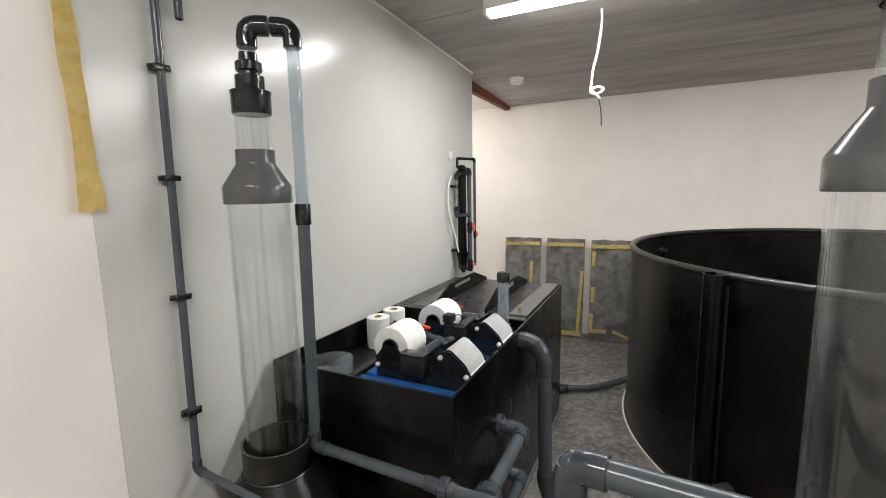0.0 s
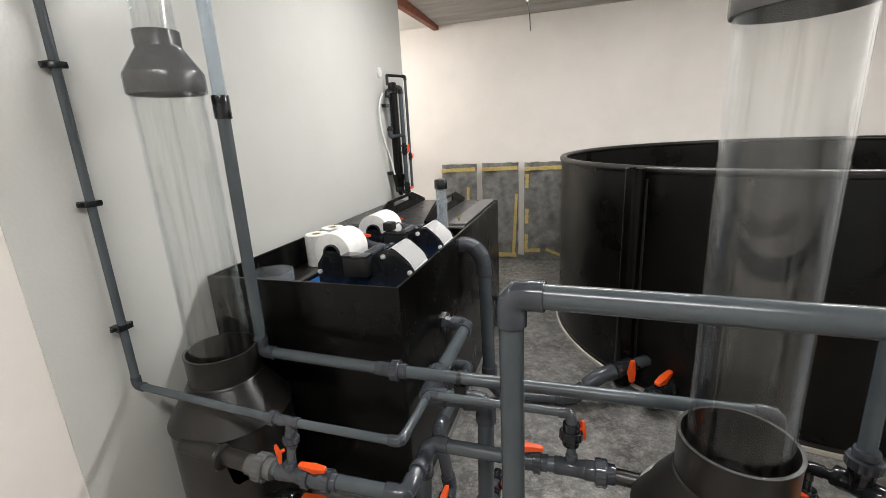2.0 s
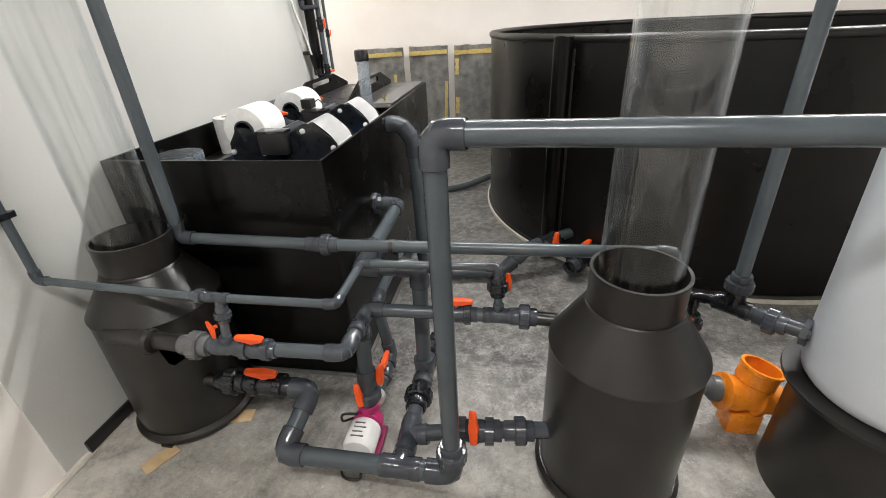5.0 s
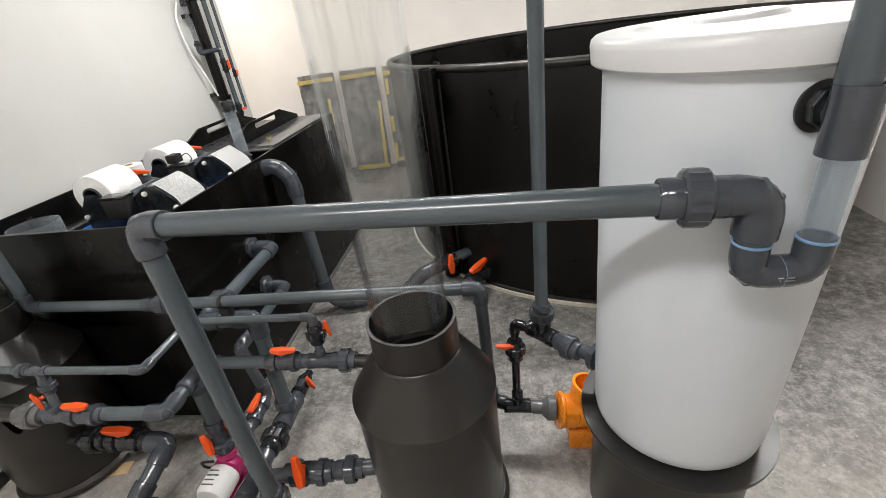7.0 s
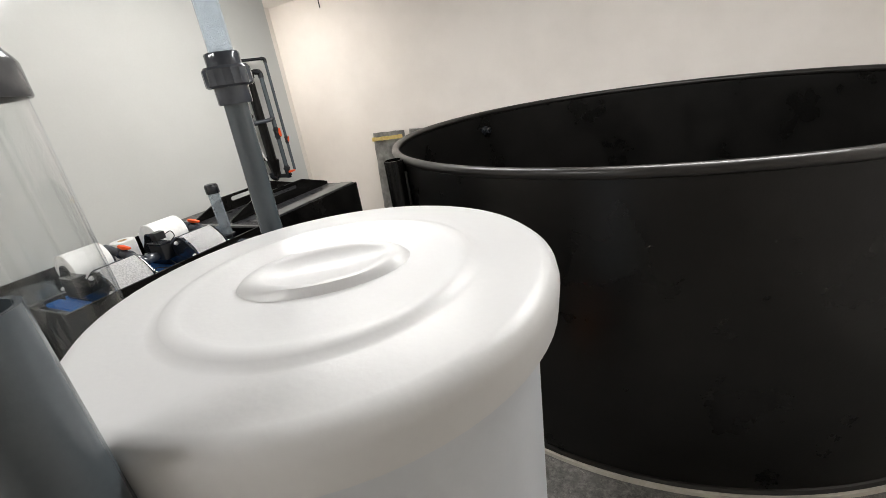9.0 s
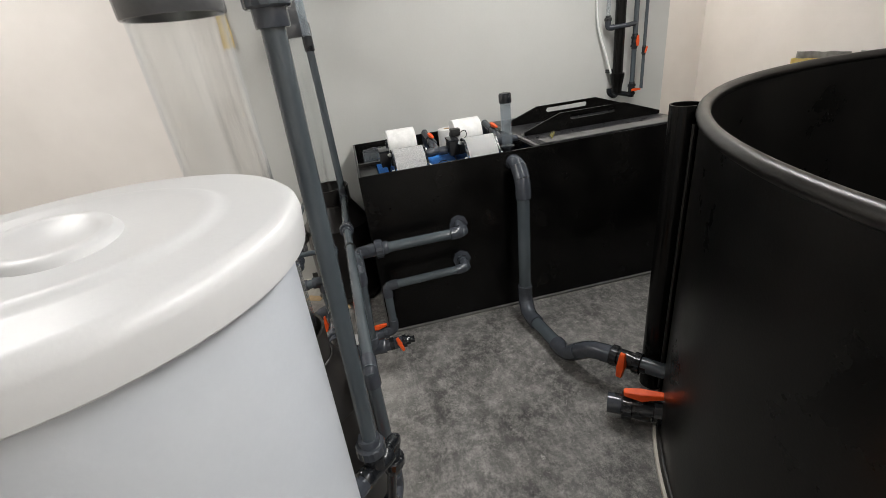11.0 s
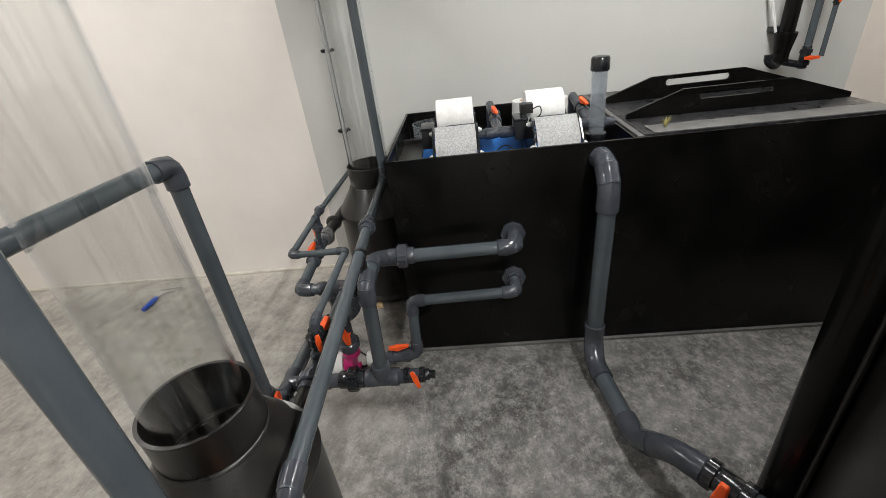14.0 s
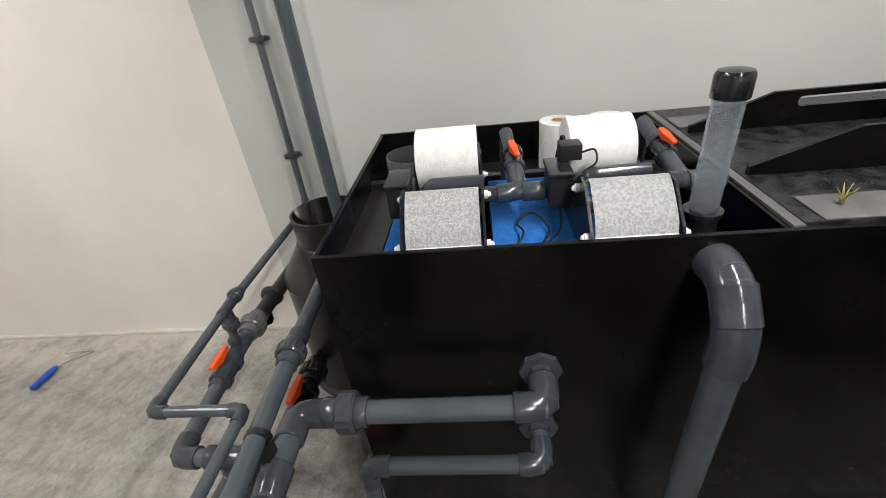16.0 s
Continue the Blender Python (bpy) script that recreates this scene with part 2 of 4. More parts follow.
BLUE = material("blue_plastic", (0.01, 0.06, 0.42), (0.02, 0.10, 0.55), 0.35, 14, 140, 0.03)
RUBBER = material("black_rubber", (0.005, 0.005, 0.005), (0.012, 0.012, 0.012), 0.5, 20, 200, 0.05)
SCREED = material("pale_insulation_board", (0.56, 0.52, 0.45), (0.70, 0.67, 0.60), 0.85, 14, 160, 0.25)
GLUE = material("blue_pipe_cement", (0.10, 0.20, 0.34), (0.18, 0.30, 0.46), 0.4, 30, 160, 0.05)
STEEL = material("steel_wire", (0.45, 0.45, 0.45), (0.6, 0.6, 0.6), 0.35, 20, 160, 0.02, metal=1.0)
GREEN = material("dry_grass_blade", (0.22, 0.20, 0.07), (0.36, 0.33, 0.12), 0.7, 30, 160, 0.1)
DIFFUSER = glow("lamp_diffuser", (1.0, 0.985, 0.96), 34.0)

# ---- mesh helpers ----
ROOT = {}


def thing(name, base, label, category, group="", kind=""):
    ob = new(name)
    ob.empty_display_size = 0.05
    ob.location = base
    ROOT[ob] = Vector(base)
    return tagged(ob, label, category, group, kind)


def mesh_of(name, bm, mat, shift=None, smooth=38):
    if shift is not None:
        bmesh.ops.translate(bm, vec=-shift, verts=bm.verts)
    bmesh.ops.recalc_face_normals(bm, faces=bm.faces)
    me = bpy.data.meshes.new(name)
    bm.to_mesh(me)
    bm.free()
    me.materials.append(mat)
    if smooth:
        me.polygons.foreach_set("use_smooth", [True] * len(me.polygons))
        me.set_sharp_from_angle(angle=radians(smooth))
    return me


def part(name, bm, mat, parent, label="", smooth=38):
    ob = new(name, mesh_of(name, bm, mat, ROOT[parent], smooth))
    ob.parent = parent
    ROOT[ob] = ROOT[parent]
    if label:
        tagged(ob, label)
    return ob


def single(name, bm, mat, label, category="", kind="", group="", smooth=38):
    ob = new(name, mesh_of(name, bm, mat, None, smooth))
    ROOT[ob] = Vector((0, 0, 0))
    return tagged(ob, label, category, group, kind)


def box(x0, y0, z0, x1, y1, z1, bevel=0.0, bm=None):
    b = bmesh.new()
    bmesh.ops.create_cube(b, size=1)
    bmesh.ops.scale(b, vec=(x1 - x0, y1 - y0, z1 - z0), verts=b.verts)
    bmesh.ops.translate(b, vec=((x0 + x1) / 2, (y0 + y1) / 2, (z0 + z1) / 2), verts=b.verts)
    if bevel:
        bmesh.ops.bevel(b, geom=b.edges[:], offset=bevel, segments=2, profile=0.7, affect="EDGES")
    return b if bm is None else merge(bm, b)


def merge(a, b):
    me = bpy.data.meshes.new("tmp")
    b.to_mesh(me)
    b.free()
    a.from_mesh(me)
    bpy.data.meshes.remove(me)
    return a


def frame_to(p, axis):
    """The matrix that takes the z axis to the given axis at p."""
    q = Vector((0, 0, 1)).rotation_difference(Vector(axis).normalized())
    return Matrix.Translation(p) @ q.to_matrix().to_4x4()


def lathe(profile, m=None, seg=32, ribs=0, rib=0.0, closed=True, bm=None):
    """Turn rows of (radius, height) about the z axis; a loop profile if closed is 'ring'. ribs: grip ribs round the edge."""
    b = bm or bmesh.new()
    m = m or Matrix()
    rings = []
    for r, z in profile:
        ring = []
        for i in range(seg):
            a = 2 * math.pi * i / seg
            rr = r * (1 + (rib if ribs and i % 2 else 0))
            ring.append(b.verts.new(m @ Vector((rr * math.cos(a), rr * math.sin(a), z))))
        rings.append(ring)
    pairs = list(zip(rings, rings[1:]))
    if closed == "ring":
        pairs.append((rings[-1], rings[0]))
    for lo, hi in pairs:
        for i in range(seg):
            b.faces.new((lo[i], lo[(i + 1) % seg], hi[(i + 1) % seg], hi[i]))
    if closed is True:
        b.faces.new(rings[0][::-1])
        b.faces.new(rings[-1])
    return b


def shell(r, z0, z1, wall, m=None, seg=40, bm=None):
    """An open tube with a wall."""
    return lathe([(r, z0), (r, z1), (r - wall, z1), (r - wall, z0)], m, seg, closed="ring", bm=bm)


def sweep(pts, radius, seg=18, caps=True, bm=None):
    """A round tube along points; radius is one number or one for each point."""
    b = bm or bmesh.new()
    pts = [Vector(p) for p in pts]
    rad = radius if isinstance(radius, (list, tuple)) else [radius] * len(pts)
    rings = []
    up = None
    for i, p in enumerate(pts):
        d = (pts[min(i + 1, len(pts) - 1)] - pts[max(i - 1, 0)]).normalized()
        if up is None:
            up = d.orthogonal().normalized()
        up = (up - d * up.dot(d)).normalized()
        side = d.cross(up)
        rings.append([b.verts.new(p + rad[i] * (up * math.cos(2 * math.pi * k / seg) + side * math.sin(2 * math.pi * k / seg))) for k in range(seg)])
    for lo, hi in zip(rings, rings[1:]):
        for i in range(seg):
            b.faces.new((lo[i], lo[(i + 1) % seg], hi[(i + 1) % seg], hi[i]))
    if caps:
        b.faces.new(rings[0][::-1])
        b.faces.new(rings[-1])
    return b


def curve_points(pts, steps=8):
    """A smooth line through points."""
    pts = [Vector(p) for p in pts]
    out = []
    for i in range(len(pts) - 1):
        p0, p1, p2, p3 = pts[max(i - 1, 0)], pts[i], pts[i + 1], pts[min(i + 2, len(pts) - 1)]
        for k in range(steps):
            t = k / steps
            out.append(0.5 * ((2 * p1) + (p2 - p0) * t + (2 * p0 - 5 * p1 + 4 * p2 - p3) * t * t + (3 * p1 - p0 - 3 * p2 + p3) * t ** 3))
    out.append(pts[-1])
    return out


def turned(pts, m):
    return [m @ Vector(p) for p in pts]


# ---- pipe fittings ----


def straight(parent, a, b, r, mat=None, name="pipe"):
    return part(name, sweep([a, b], r, 20), mat or GREY_PIPE, parent)


def elbow(parent, a, p, b, r, mat=None):
    """A moulded elbow at p with a socket towards a and one towards b."""
    p = Vector(p)
    d1, d2 = (Vector(a) - p).normalized(), (Vector(b) - p).normalized()
    k, s = 1.35 * r, 1.3 * r
    arc = []
    for i in range(9):
        t = i / 8
        arc.append((1 - t) ** 2 * (p + d1 * k) + 2 * t * (1 - t) * p + t * t * (p + d2 * k))
    pts = [p + d1 * (k + s), p + d1 * (k + s * 0.94), p + d1 * (k + 0.02 * s)] + arc[1:-1] + [p + d2 * (k + 0.02 * s), p + d2 * (k + s * 0.94), p + d2 * (k + s)]
    rad = [r * 1.17, r * 1.24, r * 1.24] + [r * 1.2] * 7 + [r * 1.24, r * 1.24, r * 1.17]
    return part("elbow", sweep(pts, rad, 20), mat or GREY_FIT, parent)


def coupler(parent, c, axis, r, length, mat=None, wide=1.22):
    h = length / 2
    prof = [(r * wide * 0.96, -h), (r * wide, -h + r * 0.1), (r * wide, h - r * 0.1), (r * wide * 0.96, h)]
    return part("coupler", lathe(prof, frame_to(c, axis), 22), mat or GREY_FIT, parent)


def union(parent, c, axis, r, mat=None):
    """A screwed pipe union: two collars and a ribbed nut."""
    m = frame_to(c, axis)
    body = lathe([(r * 1.2, -2.0 * r), (r * 1.27, -1.9 * r), (r * 1.27, -0.7 * r), (r * 1.27, 0.7 * r), (r * 1.27, 1.6 * r), (r * 1.2, 1.7 * r)], m, 22)
    u = part("union", body, mat or GREY_FIT, parent)
    nut = lathe([(r * 1.5, -0.75 * r), (r * 1.68, -0.6 * r), (r * 1.68, 0.55 * r), (r * 1.5, 0.75 * r)], m, 36, ribs=18, rib=0.05)
    part("nut", nut, mat or GREY_FIT, u)
    return u


def tee(parent, c, axis, side, r, r2=None, mat=None):
    r2 = r2 or r
    bm = lathe([(r * 1.18, -2.3 * r), (r * 1.25, -2.2 * r), (r * 1.25, -1.2 * r), (r * 1.19, -1.1 * r), (r * 1.19, 1.1 * r), (r * 1.25, 1.2 * r), (r * 1.25, 2.2 * r), (r * 1.18, 2.3 * r)], frame_to(c, axis), 22)
    m = frame_to(c, side)
    lathe([(r2 * 1.2, 0.2 * r), (r2 * 1.2, r * 1.3), (r2 * 1.27, r * 1.35), (r2 * 1.27, r * 1.2 + 1.2 * r2), (r2 * 1.2, r * 1.2 + 1.3 * r2)], m, 22, bm=bm)
    return part("tee", bm, mat or GREY_FIT, parent)


def handle_mesh(c, along, up, r):
    """A ball valve lever: a hub and a waisted two-wing bar."""
    along, up = Vector(along).normalized(), Vector(up).normalized()
    side = up.cross(along)
    m = Matrix((( *along, 0), (*side, 0), (*up, 0), (0, 0, 0, 1))).transposed()
    m.translation = Vector(c)
    bm = bmesh.new()
    rows = [(-2.1, 0.42, 0.5, 1.0), (-1.9, 0.55, 0.4, 1.1), (-0.7, 0.62, 0.1, 1.15), (0.0, 0.75, 0.0, 1.15), (0.7, 0.62, 0.1, 1.15), (2.6, 0.5, 0.45, 1.1), (2.85, 0.36, 0.55, 1.0)]
    rings = []
    for x, w, z0, z1 in rows:
        rings.append([bm.verts.new(m @ Vector((x * r, y * r, z * r))) for y, z in ((-w, z0), (w, z0), (w * 0.86, z1), (-w * 0.86, z1))])
    for lo, hi in zip(rings, rings[1:]):
        for i in range(4):
            bm.faces.new((lo[i], lo[(i + 1) % 4], hi[(i + 1) % 4], hi[i]))
    bm.faces.new(rings[0][::-1])
    bm.faces.new(rings[-1])
    bmesh.ops.bevel(bm, geom=bm.edges[:], offset=0.08 * r, segments=1, affect="EDGES")
    lathe([(0.42 * r, -0.8 * r), (0.42 * r, 0.3 * r)], m, 14, bm=bm)
    return bm


def valve(parent, c, axis, up, along, r, mat=None, lift=0.0):
    """A ball valve with two ribbed union nuts and an orange lever."""
    mat = mat or GREY_FIT
    m = frame_to(c, axis)
    body = lathe([(r * 1.2, -3.3 * r), (r * 1.26, -3.2 * r), (r * 1.26, -2.0 * r), (r * 1.35, -1.2 * r), (r * 1.45, -0.6 * r), (r * 1.45, 0.6 * r), (r * 1.35, 1.2 * r), (r * 1.26, 2.0 * r), (r * 1.26, 3.2 * r), (r * 1.2, 3.3 * r)], m, 22)
    lathe([(r * 0.7, 0), (r * 0.7, 1.75 * r)], frame_to(c, up), 16, bm=body)
    v = part("valve", body, mat, parent)
    for s in (-1, 1):
        nut = lathe([(r * 1.45, (s * 1.75 - 0.6) * r), (r * 1.62, (s * 1.75 - 0.5) * r), (r * 1.62, (s * 1.75 + 0.5) * r), (r * 1.45, (s * 1.75 + 0.6) * r)], m, 36, ribs=18, rib=0.05)
        part("nut", nut, mat, v)
    part("handle", handle_mesh(Vector(c) + Vector(up).normalized() * 1.8 * r + Vector(along).normalized() * lift, along, up, r * 0.92), ORANGE, v, "bright orange valve lever")
    return v


def run(parent, pts, r, mat=None, fit=None):
    """Straight pipes between points with an elbow at every inner point."""
    pts = [Vector(p) for p in pts]
    for a, b in zip(pts, pts[1:]):
        straight(parent, a, b, r, mat)
    for a, p, b in zip(pts, pts[1:], pts[2:]):
        elbow(parent, a, p, b, r, fit)


def plumbing(base, label, group="grey filter pipework"):
    return thing("pvc_pipe_run", base, label, "pipe", group)

# ---- the room ----
XL, XR, YB, YF = -0.846, 3.40, -3.0, 3.575
single("floor", box(-2.2, YB - 0.2, -0.12, XR + 0.2, YF + 0.2, 0.0), FLOOR, "mottled grey concrete floor with pale plaster dust", kind="structure", smooth=0)
single("wall_left", box(XL - 0.15, YB - 0.2, 0, XL, 2.25, 2.95), PLASTER, "cream plastered wall, bare at the foot", kind="structure", smooth=0)
single("wall_coating", box(XL, -0.553, 0.012, XL + 0.004, 2.2505, 2.95), GLOSS_PAINT, "pale grey glossy coated part of the wall", kind="structure", smooth=0)
single("wall_far", box(-2.2, YF, 0, XR + 0.2, YF + 0.15, 2.95), PLASTER, "cream painted far wall", kind="structure", smooth=0)
single("wall_right", box(XR, YB - 0.2, 0, XR + 0.15, YF, 2.95), PLASTER, "cream painted side wall", kind="structure", smooth=0)
single("wall_back", box(XL, YB - 0.15, 0, XR, YB, 2.95), PLASTER, "cream painted wall behind the equipment", kind="structure", smooth=0)
single("wall_recess", box(-2.2, 2.1, 0, -2.05, YF, 2.95), PLASTER, "cream painted wall of the recess", kind="structure", smooth=0)
single("wall_recess_side", box(-2.05, 2.1, 0, XL - 0.15, 2.25, 2.95), PLASTER, "cream painted side of the recess", kind="structure", smooth=0)
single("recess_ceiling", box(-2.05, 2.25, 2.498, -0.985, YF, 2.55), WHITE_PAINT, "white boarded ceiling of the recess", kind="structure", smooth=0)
single("lintel", box(-0.985, 2.252, 2.455, -0.93, YF, 2.545, 0.004), RUST, "red-brown primed steel lintel under the ceiling", kind="structure")

bm = bmesh.new()
y = YB
edges = []
while y < YF:
    edges.append((y, min(y + 0.42, YF)))
    y += 0.42
for y0, y1 in edges:
    b = box(-0.93, y0 + 0.003, 0, XR, y1 - 0.003, 0.05, 0.004)
    for v in b.verts:
        v.co.z += ceiling_z(v.co.y)
    merge(bm, b)
b = box(-0.95, YB, 0.03, XR, YF, 0.1)
for v in b.verts:
    v.co.z += ceiling_z(v.co.y)
merge(bm, b)
single("ceiling", bm, BOARD, "grey wide-board ceiling with open joints", kind="structure", smooth=0)

bm = box(XL + 0.004, -0.55, 0, XL + 0.016, 2.25, 0.016)
for v in bm.verts:
    v.co.z += ceiling_z(v.co.y) - 0.016
single("trim", bm, WHITE_PAINT, "thin white bead along the ceiling edge", kind="structure")
single("baseboard", box(XL + 0.005, -0.47, 0.012, XL + 0.017, 2.24, 0.062, 0.002), HDPE_ROUGH, "dark sealing strip at the wall foot", kind="structure")
bm = sweep(curve_points([(XL + 0.004, -2.95 + 0.155 * i, 0.004 + 0.004 * random.random()) for i in range(18)], 4), [0.007 + 0.009 * random.random() for i in range(69)], 8)
single("plaster_rubble", bm, SCREED, "ragged plaster edge along the wall foot", kind="structure")

# ---- lamps ----


def batten(lx, ly, z, half=0.76):
    t = thing("ceiling_lamp", (lx, ly, z), "long white ceiling batten lamp, lit; two of these are added", "lamp", "ceiling batten lamps")
    part("housing", box(lx - half, ly - 0.045, z - 0.045, lx + half, ly + 0.045, z + 0.005, 0.006), WHITE_PLASTIC, t)
    d = box(lx - half + 0.02, ly - 0.038, z - 0.07, lx + half - 0.02, ly + 0.038, z - 0.0455, 0.01)
    part("diffuser", d, DIFFUSER, t, "glowing milky diffuser")
    for s in (-1, 1):
        part("end_cap", box(lx + s * (half - 0.01) - 0.009, ly - 0.041, z - 0.073, lx + s * (half - 0.01) + 0.009, ly + 0.041, z - 0.0455, 0.004), WHITE_PLASTIC, t)


# also gives the two added fill lights a batten housing
for lx, ly, power in LAMPS_AND_FILLS:
    batten(lx, ly, ceiling_z(ly))
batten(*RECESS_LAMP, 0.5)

sm = (-0.56, 2.58)
t = thing("smoke_detector", (*sm, ceiling_z(sm[1])), "round white smoke detector on the ceiling", "smoke detector")
mz = Matrix.Translation((*sm, ceiling_z(sm[1]))) @ pose(0, 0, 0, 180)
part("base", lathe([(0.062, -0.004), (0.062, 0.012), (0.058, 0.014)], mz, 32), WHITE_PLASTIC, t)
part("cover", lathe([(0.052, 0.015), (0.055, 0.02), (0.055, 0.034), (0.045, 0.044), (0.012, 0.047)], mz, 32), WHITE_PLASTIC, t)

t = thing("hanging_cable", (0.25, 1.5, ceiling_z(1.5)), "white cable hanging from the ceiling, tied in a knot", "cable")
zc = ceiling_z(1.5)
part("cable", sweep(curve_points([(0.25, 1.5, zc), (0.252, 1.5, 2.5), (0.235, 1.5, 2.36), (0.212, 1.5, 2.26), (0.206, 1.5, 2.19), (0.20, 1.5, 2.15), (0.215, 1.49, 2.128), (0.25, 1.5, 2.13), (0.27, 1.51, 2.15), (0.25, 1.51, 2.165), (0.22, 1.5, 2.16), (0.21, 1.49, 2.145), (0.235, 1.49, 2.12), (0.252, 1.5, 2.10)], 6), 0.007, 10), WHITE_PLASTIC, t)
part("wire", sweep(curve_points([(0.235, 1.5, 2.135), (0.25, 1.5, 2.09), (0.262, 1.5, 2.02), (0.266, 1.5, 1.945)], 5), 0.003, 8), RUBBER, t, "thin dark core wire")

# ---- yellow tape on the wall ----
bm = bmesh.new()
rows = 40
prev = None
for i in range(rows + 1):
    s = i / rows
    z = 2.62 - s * 1.065
    yc = -0.560 - 0.004 * s + 0.004 * math.sin(9 * s)
    w = 0.022 - 0.004 * math.sin(7 * s) + (0.012 * (s - 0.8) * 5 if s > 0.8 else 0)
    row = []
    for k in range(5):
        u = k / 4 * 2 - 1
        x = XL + 0.006 + 0.01 * s * s + 0.006 * (noise.noise((u * 2, s * 16, 1.3)) + 0.4) * (1 + 3 * max(0, s - 0.75))
        row.append(bm.verts.new((x, yc + u * w + 0.004 * noise.noise((u, s * 9, 4)), z - (0.02 * noise.noise((u * 3, 7, 2)) if i == rows else 0))))
    if prev:
        for k in range(4):
            bm.faces.new((prev[k], prev[k + 1], row[k + 1], row[k]))
    prev = row
bmesh.ops.solidify(bm, geom=bm.faces[:], thickness=0.0012)
single("masking_tape", bm, TAPE, "loose crumpled strip of yellow masking tape on the wall", "tape")

# ---- filter tank ----
TW = -0.815
tank = thing("filter_tank", (TW / 2, 0.9, 0), "black welded plastic filter tank, front half open", "filter tank")
T = 0.012
part("side_panel", box(-T, 0, 0.012, 0, 1.815, 0.92, 0.0015), HDPE, tank)
part("side_panel", box(TW, 0, 0.012, TW + T, 1.815, 0.92, 0.0015), HDPE, tank)
part("end_panel", box(TW + T, 0.0005, 0.012, -T, T, 0.9195, 0.0015), HDPE, tank)
part("end_panel", box(TW + T, 1.815 - T, 0.012, -T, 1.8145, 0.9195, 0.0015), HDPE, tank)
part("partition", box(TW + T, 0.905, 0.03, -T, 0.917, 0.917, 0.001), HDPE, tank)
part("bottom", box(TW - 0.0, -0.012, 0.0, 0.014, 1.83, 0.012, 0.002), LID_MATT, tank, "grey worn base board edge")
part("shelf", box(TW + T, T, 0.70, -T, 0.905, 0.715), HDPE, tank)
part("ledge", box(TW + T, T, 0.77, -0.53, 0.905, 0.785, 0.002), HDPE_ROUGH, tank)
part("rail", box(-0.53, T, 0.72, -0.50, 0.905, 0.86, 0.003), HDPE_ROUGH, tank, "dark inner rail")
part("tank_lid", box(TW + T + 0.002, 0.94, 0.9, -0.02, 1.80, 0.924, 0.002), LID_SHEET, tank, "dark glossy lid sheet")
part("lid_edge", box(TW + T + 0.002, 0.9175, 0.9, -T - 0.002, 0.9395, 0.9225, 0.002), LID_MATT, tank, "grey matt lid strip")
part("lid_edge", box(-0.70, 0.941, 0.9245, -0.60, 1.80, 0.9275, 0.001), LID_MATT, tank, "grey matt lid strip")
part("lid_edge", box(-0.12, 0.975, 0.9245, -0.022, 1.80, 0.9275, 0.001), LID_MATT, tank, "grey matt lid strip")
ring = lathe([(0.030, -0.0005), (0.034, 0.0006), (0.042, 0.0006), (0.045, -0.0005)], frame_to((0.0003, 0.636, 0.575), (1, 0, 0)), 32, closed="ring")
part("weld_mark", ring, HDPE, tank, "faint round weld mark")
for x in (-0.56, -0.25):
    # a plate with sloping shoulders and a rounded hand slot
    outer = [(0.95, 0.925), (1.79, 0.925), (1.79, 0.945), (1.56, 1.02), (1.16, 1.02), (0.95, 0.945)]
    bm = bmesh.new()
    slot = []
    for k in range(16):
        a = 2 * math.pi * k / 16
        cy = 1.36 + (0.125 if math.cos(a) > 0 else -0.125)
        slot.append((cy + 0.014 * math.cos(a), 0.99 + 0.014 * math.sin(a)))
    ov = [bm.verts.new((x, *p)) for p in outer]
    sv = [bm.verts.new((x, *p)) for p in slot]
    es = [bm.edges.new((ov[i], ov[(i + 1) % 6])) for i in range(6)] + [bm.edges.new((sv[i], sv[(i + 1) % 16])) for i in range(16)]
    bmesh.ops.triangle_fill(bm, use_beauty=True, edges=es)
    bmesh.ops.solidify(bm, geom=bm.faces[:], thickness=0.012)
    part("lid_handle", bm, HDPE, tank, "upright black plate with a hand slot", smooth=0)

part("ledge", box(-0.499, T, 0.80, -T, 0.11, 0.842, 0.003), HDPE_ROUGH, tank, "dark inner ledge")

# blue foam blocks in the open half
for y0, y1 in ((0.115, 0.17), (0.19, 0.345), (0.37, 0.555), (0.575, 0.72)):
    bm = box(-0.49, y0, 0.716, -0.016, y1, 0.85, 0.008)
    single("foam_block", bm, FOAM, "bright blue filter foam block in the filter tank", "filter foam", group="filter foam blocks")


